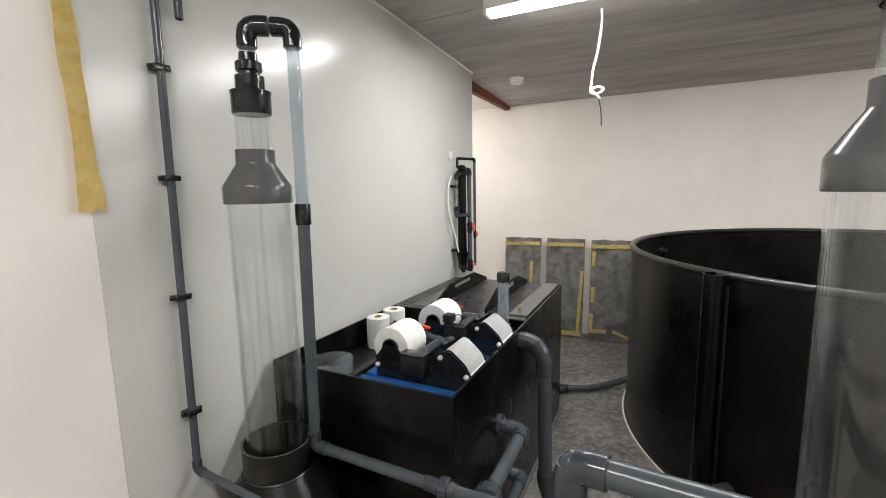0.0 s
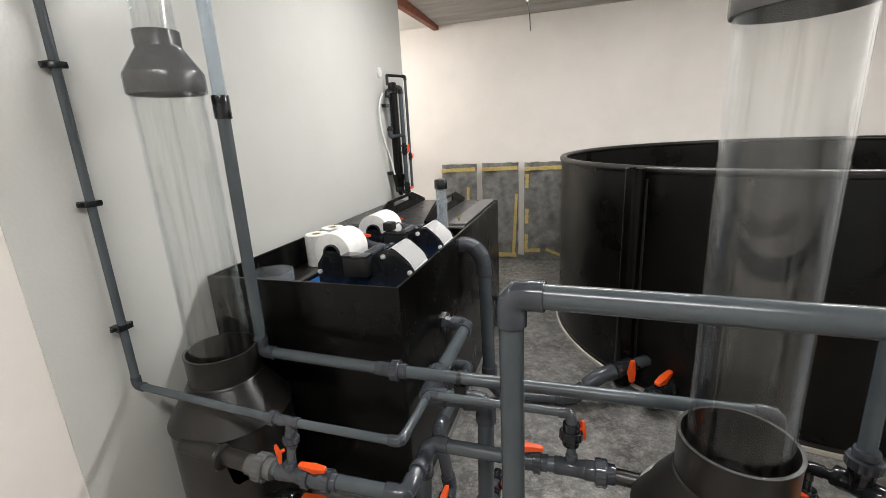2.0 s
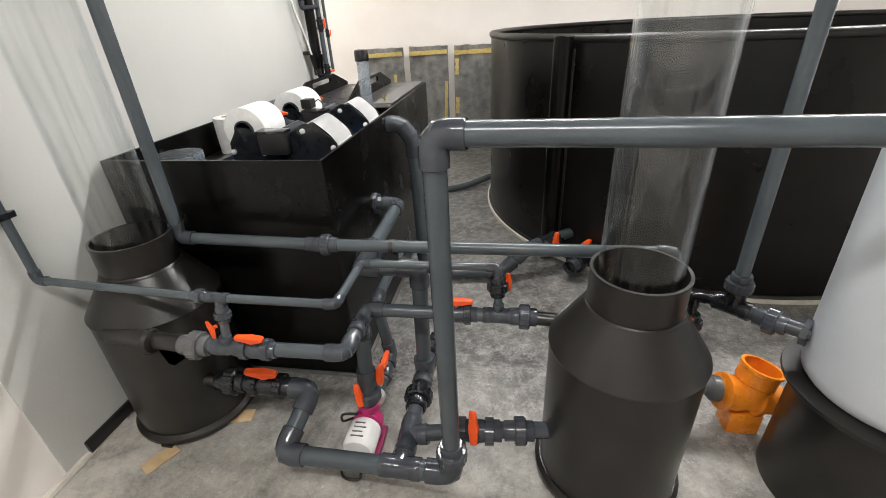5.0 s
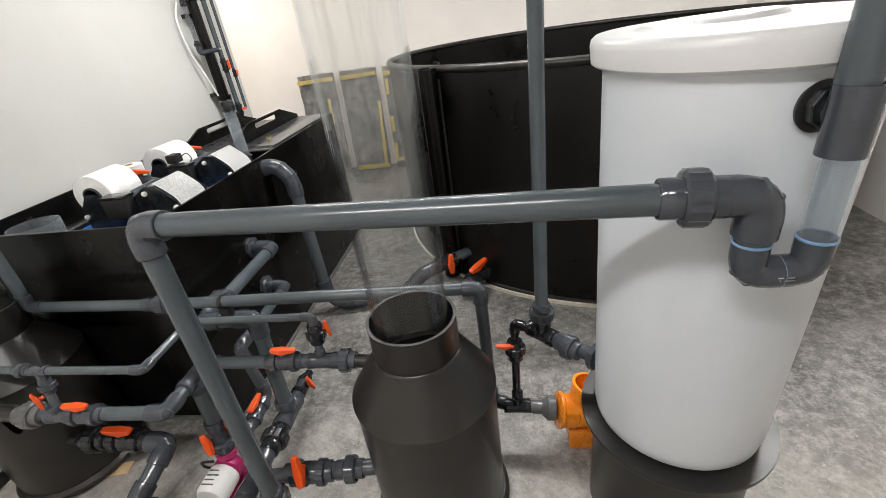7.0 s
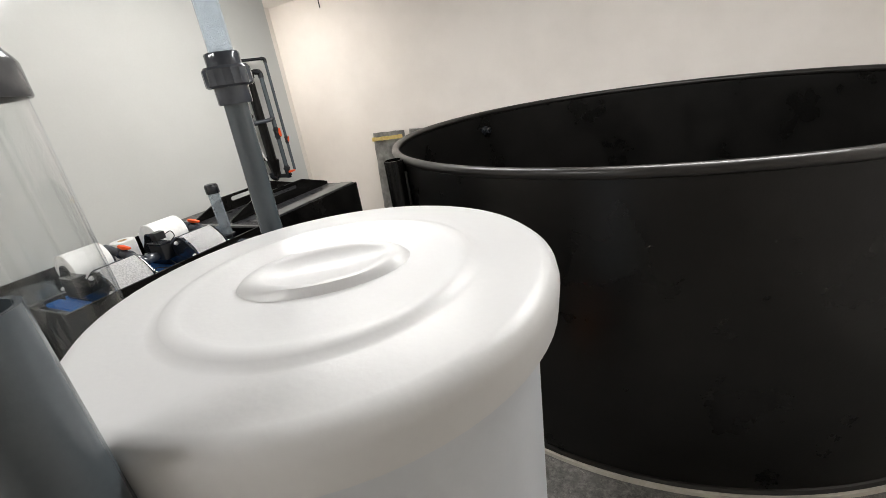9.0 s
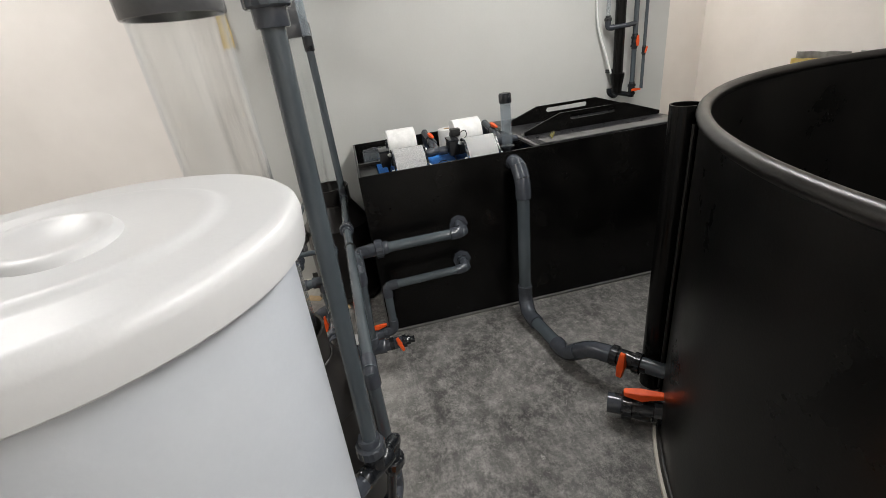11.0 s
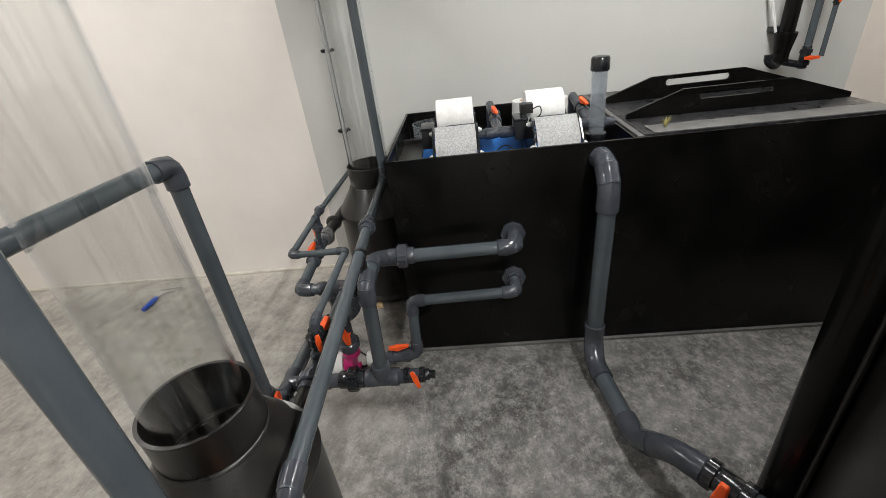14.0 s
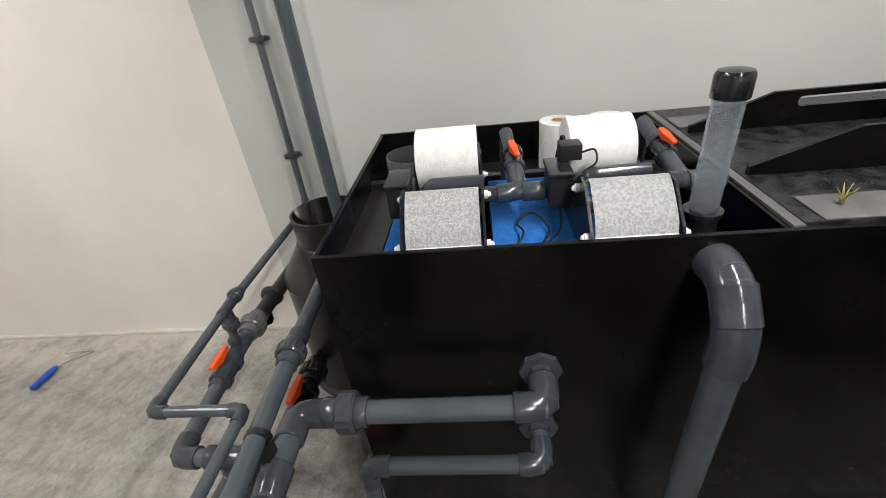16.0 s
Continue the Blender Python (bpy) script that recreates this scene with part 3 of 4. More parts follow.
def fleece_filter(y0, y1):
    """A roll filter: side plates, supply roll, sloping bed, motor, white rollers."""
    f = thing("fleece_filter", (-0.2, (y0 + y1) / 2, 0.85), "black roll filter with white fleece bed set in the tank", "filter", "fleece roll filters")
    for yy in (y0 - 0.008, y1 + 0.002):
        prof = [(-0.43, 0.851), (-0.012, 0.851), (-0.005, 0.895), (-0.02, 0.93), (-0.09, 0.995), (-0.13, 0.998), (-0.20, 0.955), (-0.30, 0.955), (-0.35, 0.985), (-0.39, 0.985), (-0.43, 0.93)]
        bm = bmesh.new()
        vs = [bm.verts.new((a, yy, z)) for a, z in prof]
        fc = bm.faces.new(vs)
        ex = bmesh.ops.extrude_face_region(bm, geom=[fc])
        bmesh.ops.translate(bm, vec=(0, 0.006, 0), verts=[g for g in ex["geom"] if isinstance(g, bmesh.types.BMVert)])
        part("side_plate", bm, DARK_FIT, f, smooth=0)
    m = frame_to((-0.365, y0 + 0.002, 0.972), (0, 1, 0))
    L = y1 - y0 - 0.004
    roll = part("fleece_roll", lathe([(0.038, 0), (0.078, 0.0), (0.081, 0.002), (0.081, L - 0.002), (0.078, L), (0.038, L)], m, 40, closed="ring"), FLEECE, f, "white fleece supply roll")
    part("core", shell(0.0375, -0.006, L + 0.006, 0.006, m, 28), GREY_FIT, roll, "grey cardboard core")
    # sloping bed
    bm = bmesh.new()
    path = [(-0.135, 0.985), (-0.115, 1.0), (-0.095, 0.999), (-0.06, 0.972), (-0.033, 0.945), (-0.022, 0.922), (-0.02, 0.905)]
    path = [Vector((a, 0, z)) for a, z in path]
    path = curve_points(path, 4)
    lo = [bm.verts.new((p.x, y0 + 0.003, p.z)) for p in path]
    hi = [bm.verts.new((p.x, y1 - 0.003, p.z)) for p in path]
    for i in range(len(path) - 1):
        bm.faces.new((lo[i], lo[i + 1], hi[i + 1], hi[i]))
    bmesh.ops.solidify(bm, geom=bm.faces[:], thickness=0.006)
    part("fleece_bed", bm, FLEECE_ROUGH, f, "grey-flecked white fleece bed")
    part("guide_bar", box(-0.021, y0 + 0.002, 0.897, -0.0145, y1 - 0.002, 0.917, 0.002), WHITE_PLASTIC, f, "white guide bar")
    for px, pz in ((-0.135, 0.972), (-0.03, 0.912), (-0.30, 0.895), (-0.42, 0.90)):
        for yy, d in ((y0 - 0.008, -1), (y1 + 0.008, 1)):
            part("knob", lathe([(0.009, 0), (0.0095, 0.004), (0.0095, 0.008), (0.006, 0.009), (0.006, 0.013), (0.003, 0.015)], frame_to((px, yy, pz), (0, d, 0)), 16), WHITE_PLASTIC, f, "white screw knob")
    mo = part("motor", box(-0.285, y0 - 0.058, 0.90, -0.185, y0 - 0.010, 0.978, 0.004), RUBBER, f, "black motor box")
    part("motor_cover", box(-0.288, y0 - 0.061, 0.974, -0.182, y0 - 0.007, 0.984, 0.002), DARK_FIT, mo)
    part("water_pipe", sweep([(-0.20, y0 - 0.004, 0.90), (-0.20, y1 + 0.004, 0.90)], 0.022, 18), GREY_FIT, f)
    part("spreader", sweep(curve_points([(-0.235, y0 + 0.03, 0.935), (-0.235, y0 + 0.045, 0.955), (-0.235, y0 + 0.07, 0.957), (-0.235, y1 + 0.01, 0.957)], 5), 0.018, 16), GREY_FIT, f)
    return f


fleece_filter(0.19, 0.348)
fleece_filter(0.562, 0.722)

t = thing("power_adapter", (-0.27, 0.53, 0.985), "small black plug-in power adapter with a thin lead", "power adapter")
part("body", box(-0.30, 0.535, 0.9845, -0.255, 0.585, 1.022, 0.004), RUBBER, t)
part("lead", sweep(curve_points([(-0.265, 0.586, 1.0), (-0.25, 0.61, 1.01), (-0.235, 0.612, 0.985), (-0.24, 0.59, 0.965), (-0.22, 0.56, 0.95)], 6), 0.0025, 8), RUBBER, t)
single("cable_lead", sweep(curve_points([(-0.1, 0.42, 0.854), (-0.14, 0.44, 0.87), (-0.2, 0.43, 0.862), (-0.22, 0.47, 0.875), (-0.16, 0.50, 0.86), (-0.1, 0.47, 0.854), (-0.14, 0.52, 0.87), (-0.22, 0.53, 0.90)], 6), 0.0025, 8), RUBBER, "loose black lead lying on the foam", "cable")

# inlet valves inside the tank
for yv, base_y in ((0.437, 0.36), (0.808, 0.735)):
    p = plumbing((-0.33, yv, 0.9), "dark grey inlet pipe with an orange ball valve in the tank")
    run(p, [(-0.235, base_y, 0.925), (-0.235, yv, 0.925), (-0.30, yv, 0.935), (-0.50, yv - 0.01, 0.985)], 0.019, GREY_FIT)
    valve(p, (-0.37, yv, 0.952), (-1, 0, 0.25), (0.25, 0, 1), (1, 0.15, -0.2), 0.0165)
    straight(p, (-0.235, base_y - 0.02, 0.925), (-0.235, base_y + 0.165, 0.925), 0.0185, GREY_FIT)
    coupler(p, (-0.235, yv + 0.035, 0.925), (0, 1, 0), 0.019, 0.05)
    straight(p, (-0.50, yv - 0.01, 0.985), (-0.50, yv - 0.01, 0.84), 0.019, GREY_FIT)

# spare rolls on the ledge
for px, py, h in ((-0.715, 0.61, 0.16), (-0.715, 0.765, 0.16)):
    t = thing("fleece_roll", (px, py, 0.785), "spare white fleece roll standing on the tank ledge", "fleece roll", "spare fleece rolls")
    m = Matrix.Translation((px, py, 0.786))
    part("fleece", lathe([(0.022, 0), (0.058, 0), (0.060, 0.002), (0.060, h - 0.002), (0.058, h), (0.022, h)], m, 36, closed="ring"), FLEECE, t)
    part("core", shell(0.0217, 0.001, h + 0.001, 0.004, m, 24), CARD, t, "brown cardboard core")

# clear round cup lying in the tank corner
t = thing("clear_cup", (-0.62, 0.13, 0.785), "clear plastic cup standing on the ledge in the tank corner", "cup")
part("wall", shell(0.085, 0.786, 0.905, 0.003, Matrix.Translation((-0.62, 0.135, 0)), 36), CLEAR_PVC, t)
part("bottom", lathe([(0.081, 0.7865), (0.081, 0.79)], Matrix.Translation((-0.62, 0.135, 0)), 36), CLEAR_PVC, t)

# sight tube
t = thing("sight_tube", (-0.09, 0.79, 0.86), "clear upright sight tube with a dark cap in the tank", "tube")
m = Matrix.Translation((-0.09, 0.79, 0))
part("clear_tube", shell(0.027, 0.92, 1.165, 0.003, m, 28), CLEAR_PVC, t, "milky clear tube")
part("cap", lathe([(0.031, 1.145), (0.032, 1.147), (0.032, 1.183), (0.028, 1.191), (0.012, 1.194)], m, 28), DARK_FIT, t, "dark push-on cap")
part("socket", lathe([(0.032, 0.84), (0.032, 0.915), (0.037, 0.918), (0.037, 0.928), (0.030, 0.93)], m, 28), DARK_FIT, t)
bm = bmesh.new()
for k in range(9):
    a = k * 0.7
    d = Vector((math.cos(a), math.sin(a), 0)) * (0.006 + 0.018 * random.random())
    h = 0.02 + 0.02 * random.random()
    o = Vector((-0.075, 1.035, 0.9275))
    sweep([o, o + d * 0.4 + Vector((0, 0, h * 0.6)), o + d + Vector((0, 0, h))], [0.0022, 0.0018, 0.0004], 6, bm=bm)
single("dry_sprig", bm, GREEN, "tiny yellow-green sprig on the tank lid", "sprig")

# ---- round basin ----
CX, CY, CR, CH = 1.866, 2.127, 1.438, 1.195
basin = thing("round_basin", (CX, CY, 0), "large round black plastic fish basin, empty", "basin")
m = Matrix.Translation((CX, CY, 0))
part("wall", lathe([(CR, 0.02), (CR, CH - 0.02), (CR - 0.012, CH - 0.02), (CR - 0.012, 0.03)], m, 160, closed="ring"), BASIN_PE, basin)
part("bottom", lathe([(CR - 0.0125, 0.022), (CR - 0.0125, 0.034)], m, 160), BASIN_PE, basin)
rim = [(CR - 0.006 + 0.020 * math.cos(a), CH - 0.010 + 0.020 * math.sin(a)) for a in [2 * math.pi * k / 12 for k in range(12)]]
part("rim", lathe(rim, m, 160, closed="ring"), HDPE_ROUGH, basin, "rounded rim bead")
part("foot_bead", lathe([(CR + 0.0005, 0.021), (CR + 0.014, 0.021), (CR + 0.008, 0.034), (CR + 0.0005, 0.036)], m, 160, closed="ring"), HDPE_ROUGH, basin, "welded foot bead")
part("base_pad", lathe([(CR + 0.024, 0.001), (CR + 0.024, 0.0195)], m, 160), SCREED, basin, "pale insulation pad under the basin")
d = Vector((0.872 - CX, 1.12 - CY, 0)).normalized()
pc = Vector((CX, CY, 0)) + d * (CR + 0.047)
part("stand_pipe", shell(0.048, 0.022, 1.196, 0.005, Matrix.Translation(pc), 32), HDPE, basin, "upright pipe welded to the wall")
for s in (-1, 1):
    e = d.cross(Vector((0, 0, 1))) * s
    q = Vector((CX, CY, 0)) + d * (CR + 0.012) + e * 0.040
    part("weld_bead", sweep([q + Vector((0, 0, 0.04)), q + Vector((0, 0, 1.14))], 0.007, 8), HDPE_ROUGH, basin)
a = math.atan2(2.80 - CY, 0.66 - CX)
q = Vector((CX + (CR - 0.012) * math.cos(a), CY + (CR - 0.012) * math.sin(a), 1.055))
part("wall_plug", lathe([(0.036, 0), (0.036, 0.012), (0.024, 0.014), (0.024, 0.05), (0.018, 0.054)], frame_to(q, (-math.cos(a), -math.sin(a), 0)), 24), DARK_FIT, basin, "small dark wall plug")

# ---- wrapped panels against the far wall ----


def wrapped_panel(x0, x1, top, seed):
    t = thing("wrapped_panel", ((x0 + x1) / 2, 3.45, 0), "panel wrapped in grey geotextile with yellow tape, leaning on wall", "wrapped panel", "wrapped panels by the wall")
    lean = lambda z: 3.40 + 0.085 * z / 1.06
    bm = bmesh.new()
    nx, nz = 22, 50
    grid = []
    for j in range(nz + 1):
        row = []
        for i in range(nx + 1):
            u, w = i / nx, j / nz
            edge = min(1, 6 * min(u, 1 - u), 6 * min(w, 1 - w))
            n1 = noise.fractal((u * 3 + seed, w * 8, seed), 1.0, 2.0, 4)
            n2 = abs(noise.noise((u * 5 + seed * 3, w * 6 + u * 4, 2)))
            row.append(bm.verts.new((x0 + (x1 - x0) * u + 0.006 * noise.noise((0, w * 9, seed)), lean(w * top) + 0.020 * (1 - edge) - 0.016 * edge * (n1 + 1.6 * n2), 0.004 + (top - 0.004) * w + 0.008 * noise.noise((u * 5, seed, 1)) * (1 if w > 0.5 else 0))))
        grid.append(row)
    for j in range(nz):
        for i in range(nx):
            bm.faces.new((grid[j][i], grid[j][i + 1], grid[j + 1][i + 1], grid[j + 1][i]))
    bmesh.ops.solidify(bm, geom=bm.faces[:], thickness=-0.045)
    part("wrapping", bm, LINING, t)

    def strip(a, b, wdt):
        a, b = Vector(a), Vector(b)
        bm = bmesh.new()
        side = (b - a).cross(Vector((0, 1, 0))).normalized() * wdt / 2
        prev = None
        for k in range(13):
            s = k / 12
            c = a.lerp(b, s)
            c.y -= 0.012 + 0.008 * noise.noise((s * 5, seed, wdt * 50)) 
            w = 1 + 0.35 * noise.noise((s * 7, seed * 2, 3))
            row = [bm.verts.new(c - side * w), bm.verts.new(c + side * w)]
            if prev:
                bm.faces.new((prev[0], prev[1], row[1], row[0]))
            prev = row
        bmesh.ops.solidify(bm, geom=bm.faces[:], thickness=0.002)
        part("tape", bm, TAPE, t, "yellow tape strip")
    strip((x0 + 0.005, lean(top - 0.06) - 0.012, top - 0.065), (x1 - 0.005, lean(top - 0.05) - 0.012, top - 0.055), 0.04)
    return strip, lean


s, lean = wrapped_panel(-0.95, -0.545, 1.05, 1.0)
s((-0.64, lean(0.4), 0.55), (-0.635, lean(0.7), 0.8), 0.03)
s, lean = wrapped_panel(-0.485, -0.083, 1.055, 2.3)
s((-0.13, lean(0.05), 0.06), (-0.10, lean(0.7), 0.72), 0.032)
s((-0.46, lean(0.05), 0.045), (-0.1, lean(0.05), 0.05), 0.05)
s, lean = wrapped_panel(-0.02, 0.405, 1.05, 4.1)
s((0.005, lean(0.12), 0.12), (0.01, lean(0.3), 0.28), 0.035)
s((0.01, lean(0.4), 0.40), (0.015, lean(0.56), 0.56), 0.035)
s((0.01, lean(0.78), 0.78), (0.015, lean(0.9), 0.93), 0.035)
s((-0.01, lean(0.08), 0.1), (0.16, lean(0.12), 0.11), 0.04)
s((0.22, lean(0.1), 0.12), (0.38, lean(0.06), 0.06), 0.03)

# ---- skimmer columns ----


def canister(cx, cy, label, lift=0.0):
    """A welded column foot: skirt, drum, cone and neck."""
    t = thing("skimmer_column", (cx, cy, 0), label, "skimmer", "clear skimmer columns")
    m = Matrix.Translation((cx, cy, 0))
    part("skirt", lathe([(0.19, 0.016), (0.216, 0.016), (0.216, 0.03), (0.204, 0.045), (0.19, 0.046)], m, 56, closed="ring"), HDPE_ROUGH, t)
    part("drum", lathe([(0.2, 0.018), (0.2, 0.502), (0.196, 0.506)], m, 64), HDPE_ROUGH, t)
    part("cone", lathe([(0.203, 0.500), (0.204, 0.505), (0.20, 0.511), (0.128, 0.622), (0.121, 0.632)], m, 64, closed=False), HDPE_ROUGH, t)
    part("neck", lathe([(0.1165, 0.60), (0.1165, 0.728), (0.118, 0.731), (0.118, 0.738), (0.110, 0.738), (0.108, 0.60)], m, 56, closed="ring"), HDPE_ROUGH, t)
    part("weld_ring", lathe([(0.1175, 0.629), (0.124, 0.632), (0.121, 0.639), (0.1175, 0.641)], m, 56, closed="ring"), HDPE_ROUGH, t)
    for a in (0.6, 2.7, 4.8):
        d = Vector((math.cos(a), math.sin(a), 0))
        q = Vector((cx, cy, 0)) + d * 0.2
        f = box(q.x - 0.02, q.y - 0.02, 0.004, q.x + 0.02, q.y + 0.02, 0.017, 0.002)
        part("foot", f, RUBBER, t)
    part("clear_column", shell(0.098, 0.56, 1.60 + lift, 0.004, m, 64), ACRYLIC, t, "clear acrylic column")
    m = Matrix.Translation((cx, cy, lift))
    red = [(0.104, 1.565), (0.106, 1.568), (0.106, 1.618), (0.103, 1.625), (0.061, 1.690), (0.060, 1.695), (0.060, 1.735), (0.056, 1.735), (0.056, 1.692), (0.0985, 1.625), (0.0985, 1.565)]
    part("reducer", lathe(red, m, 56, closed="ring"), REDUCER, t, "grey conical reducer")
    part("clear_neck", shell(0.0545, 1.69, 1.855, 0.003, m, 48), ACRYLIC, t, "clear acrylic neck")
    top = part("coupling", lathe([(0.058, 1.845), (0.060, 1.848), (0.060, 1.908), (0.062, 1.910), (0.062, 1.916), (0.044, 1.92), (0.044, 1.962), (0.031, 1.966), (0.029, 2.0), (0.027, 2.032)], m, 44), DARK_FIT, t, "stepped dark coupling")
    part("nut", lathe([(0.033, 1.975), (0.038, 1.979), (0.038, 2.003), (0.033, 2.007)], m, 36, ribs=18, rib=0.05), DARK_FIT, top)
    return t


def overflow(top_xy, foot, group_label):
    """The clear and grey loop from a column's head to its riser."""
    p = plumbing((foot[0], foot[1], foot[2]), group_label)
    a, b = Vector((*top_xy, 2.02)), Vector((*top_xy, 2.115))
    c = Vector((foot[0], foot[1], 2.115))
    part("clear_pipe", sweep([a, b], 0.0245, 20), CLEAR_PVC, p, "clear pipe")
    part("clear_pipe", sweep([b, c], 0.0245, 20), CLEAR_PVC, p, "clear pipe")
    elbow(p, a, b, c, 0.025, DARK_FIT)
    elbow(p, b, c, Vector((foot[0], foot[1], 1.9)), 0.0235, DARK_FIT)
    return p


A = (-0.60, -0.195)
B = (0.916, -0.30)
canister(*A, "clear acrylic skimmer column on a black drum by the wall")
colB = canister(*B, "clear acrylic skimmer column on a free-standing black drum", 0.018)
# paper label on the cone
bm = bmesh.new()
rows = []
for k in range(5):
    a = 2.35 + 0.09 * k
    rows.append([bm.verts.new(Vector((B[0], B[1], 0)) + Vector((r * math.cos(a), r * math.sin(a), z))) for r, z in ((0.1935, 0.5225), (0.165, 0.5665))])
for lo, hi in zip(rows, rows[1:]):
    bm.faces.new((lo[0], hi[0], hi[1], lo[1]))
bmesh.ops.solidify(bm, geom=bm.faces[:], thickness=0.001)
part("paper_label", bm, WHITE_PLASTIC, colB, "white paper label")

# cardboard under the wall column
for x, y, r in ((-0.40, -0.255, 12), (-0.575, -0.455, 62)):
    bm = box(-0.055, -0.028, 0.0008, 0.055, 0.028, 0.0045, 0.001)
    bmesh.ops.transform(bm, matrix=pose(x, y, 0, 0, 0, r), verts=bm.verts)
    single("cardboard_piece", bm, CARD, "torn brown cardboard strip under the drum", "cardboard", group="cardboard strips")

# loop on the wall column and the long pipe L
LY = -0.112
p = overflow(A, (-0.492, LY, 0.69), "grey riser with clear top loop and long crossing pipe")
part("clear_pipe", shell(0.0205, 1.535, 2.09, 0.0025, Matrix.Translation((-0.492, LY, 0)), 24), CLEAR_PVC, p, "clear pipe")
coupler(p, (-0.492, LY, 1.525), (0, 0, 1), 0.021, 0.07, DARK_FIT)
run(p, [(-0.492, LY, 1.53), (-0.502, LY, 0.69), (0.003, -0.108, 0.675), (1.078, -0.068, 0.66), (1.085, -0.07, 0.178), (1.175, -0.095, 0.178)], 0.02)
union(p, (0.016, -0.108, 0.676), (1, 0.035, 0), 0.02)
t = thing("pipe_clamp", (0.229, -0.098, 0.62), "black clamp tying two grey pipes together", "clamp")
part("strap", lathe([(0.0215, -0.007), (0.0255, -0.007), (0.0255, 0.007), (0.0215, 0.007)], frame_to((0.229, -0.098, 0.668), (1, 0.035, 0)), 24, closed="ring"), RUBBER, t)
part("block", box(0.212, -0.112, 0.606, 0.246, -0.084, 0.650, 0.003), RUBBER, t)

# thin dosing line from the wall
WY = -0.352
p = plumbing((XL + 0.03, WY, 0.65), "thin grey dosing pipe clipped to the wall", "thin pipework")
run(p, [(XL + 0.03, WY + 0.02, 2.63), (XL + 0.03, WY, 0.655), (-0.245, -0.384, 0.648), (0.147, -0.383, 0.645), (0.148, -0.172, 0.648), (0.566, -0.17, 0.65), (0.570, -0.195, 0.52)], 0.0125)
for z in (1.985, 1.650, 1.265, 0.867):
    c = part("pipe_clip", box(XL + 0.006, WY - 0.024 + 0.009 * (z - 0.65), z - 0.009, XL + 0.047, WY + 0.024 + 0.009 * (z - 0.65), z + 0.009, 0.003), DARK_FIT, p, "black wall clip")
    part("clip_jaw", box(XL + 0.02, WY - 0.034 + 0.009 * (z - 0.65), z - 0.006, XL + 0.03, WY + 0.036 + 0.009 * (z - 0.65), z + 0.006, 0.002), DARK_FIT, c)
union(p, (-0.250, -0.384, 0.650), (1, 0, 0), 0.0125)
tee(p, (-0.192, -0.3835, 0.648), (1, 0, 0), (0, -0.15, -1), 0.0125)
straight(p, (-0.192, -0.384, 0.648), (-0.195, -0.408, 0.50), 0.0125)
union(p, (-0.193, -0.391, 0.595), (0, -0.15, -1), 0.0135)
part("handle", handle_mesh((-0.217, -0.412, 0.565), (0.1, 0, -1), (-0.6, -0.8, 0), 0.0125), ORANGE, p, "small orange valve lever")
union(p, (0.567, -0.178, 0.588), (0, -0.15, -1), 0.018, DARK_FIT)
part("handle", handle_mesh((0.592, -0.165, 0.60), (0.1, 0, -1), (0.8, 0.6, 0), 0.012), ORANGE, p, "small orange valve lever")
t = thing("wall_pipe", (XL + 0.03, -0.262, 2.4), "short dark pipe end hanging on the wall", "pipe")
part("pipe", shell(0.0125, 2.15, 2.66, 0.003, Matrix.Translation((XL + 0.03, -0.262, 0)), 18), GREY_PIPE, t)
part("pipe_clip", box(XL + 0.006, -0.286, 2.40, XL + 0.0165, -0.238, 2.42, 0.002), DARK_FIT, t)

# upper header between the two drums, pump riser
p = plumbing((0.155, -0.25, 0.5), "grey header pipe with orange ball valves joining both drums")
straight(p, (-0.62, -0.386, 0.49), (-0.30, -0.407, 0.49), 0.026, HDPE_ROUGH, "stub")
part("stub_collar", lathe([(0.040, 0), (0.036, 0.012), (0.027, 0.016)], frame_to((-0.455, -0.405, 0.49), (1, 0, 0)), 24), HDPE_ROUGH, p)
union(p, (-0.298, -0.407, 0.49), (1, 0, 0), 0.024, REDUCER)
bm = bmesh.new()
fc = bm.faces.new([bm.verts.new((x, -0.411, z)) for x, z in ((-0.435, 0.468), (-0.34, 0.468), (-0.35, 0.44), (-0.40, 0.405), (-0.42, 0.41))])
bmesh.ops.solidify(bm, geom=[fc], thickness=0.01)
part("gusset", bm, HDPE_ROUGH, p, "black stiffening gusset", smooth=0)
tee(p, (-0.196, -0.407, 0.49), (1, 0, 0), (0, 0, 1), 0.02, 0.014)
run(p, [(-0.30, -0.407, 0.49), (0.15, -0.392, 0.484), (0.158, -0.20, 0.497), (0.66, -0.198, 0.497)], 0.021)
valve(p, (-0.112, -0.403, 0.487), (1, 0.02, 0), (0, -0.2, 1), (-1, 0, 0), 0.019)
valve(p, (0.444, -0.199, 0.497), (1, 0, 0), (0, 0, 1), (1, 0, 0), 0.019)
tee(p, (0.570, -0.198, 0.497), (1, 0, 0), (0, 0.1, 1), 0.02, 0.013)
union(p, (0.648, -0.198, 0.497), (1, 0, 0), 0.0215)
straight(p, (0.66, -0.198, 0.497), (0.79, -0.21, 0.495), 0.021, HDPE_ROUGH, "stub")
tee(p, (0.155, -0.262, 0.492), (0, 1, 0), (0, 0, -1), 0.022, 0.022)
straight(p, (0.155, -0.262, 0.49), (0.135, -0.262, 0.14), 0.024)
coupler(p, (0.142, -0.262, 0.26), (0.05, 0, 1), 0.026, 0.08)
union(p, (0.137, -0.262, 0.19), (0.05, 0, 1), 0.026)

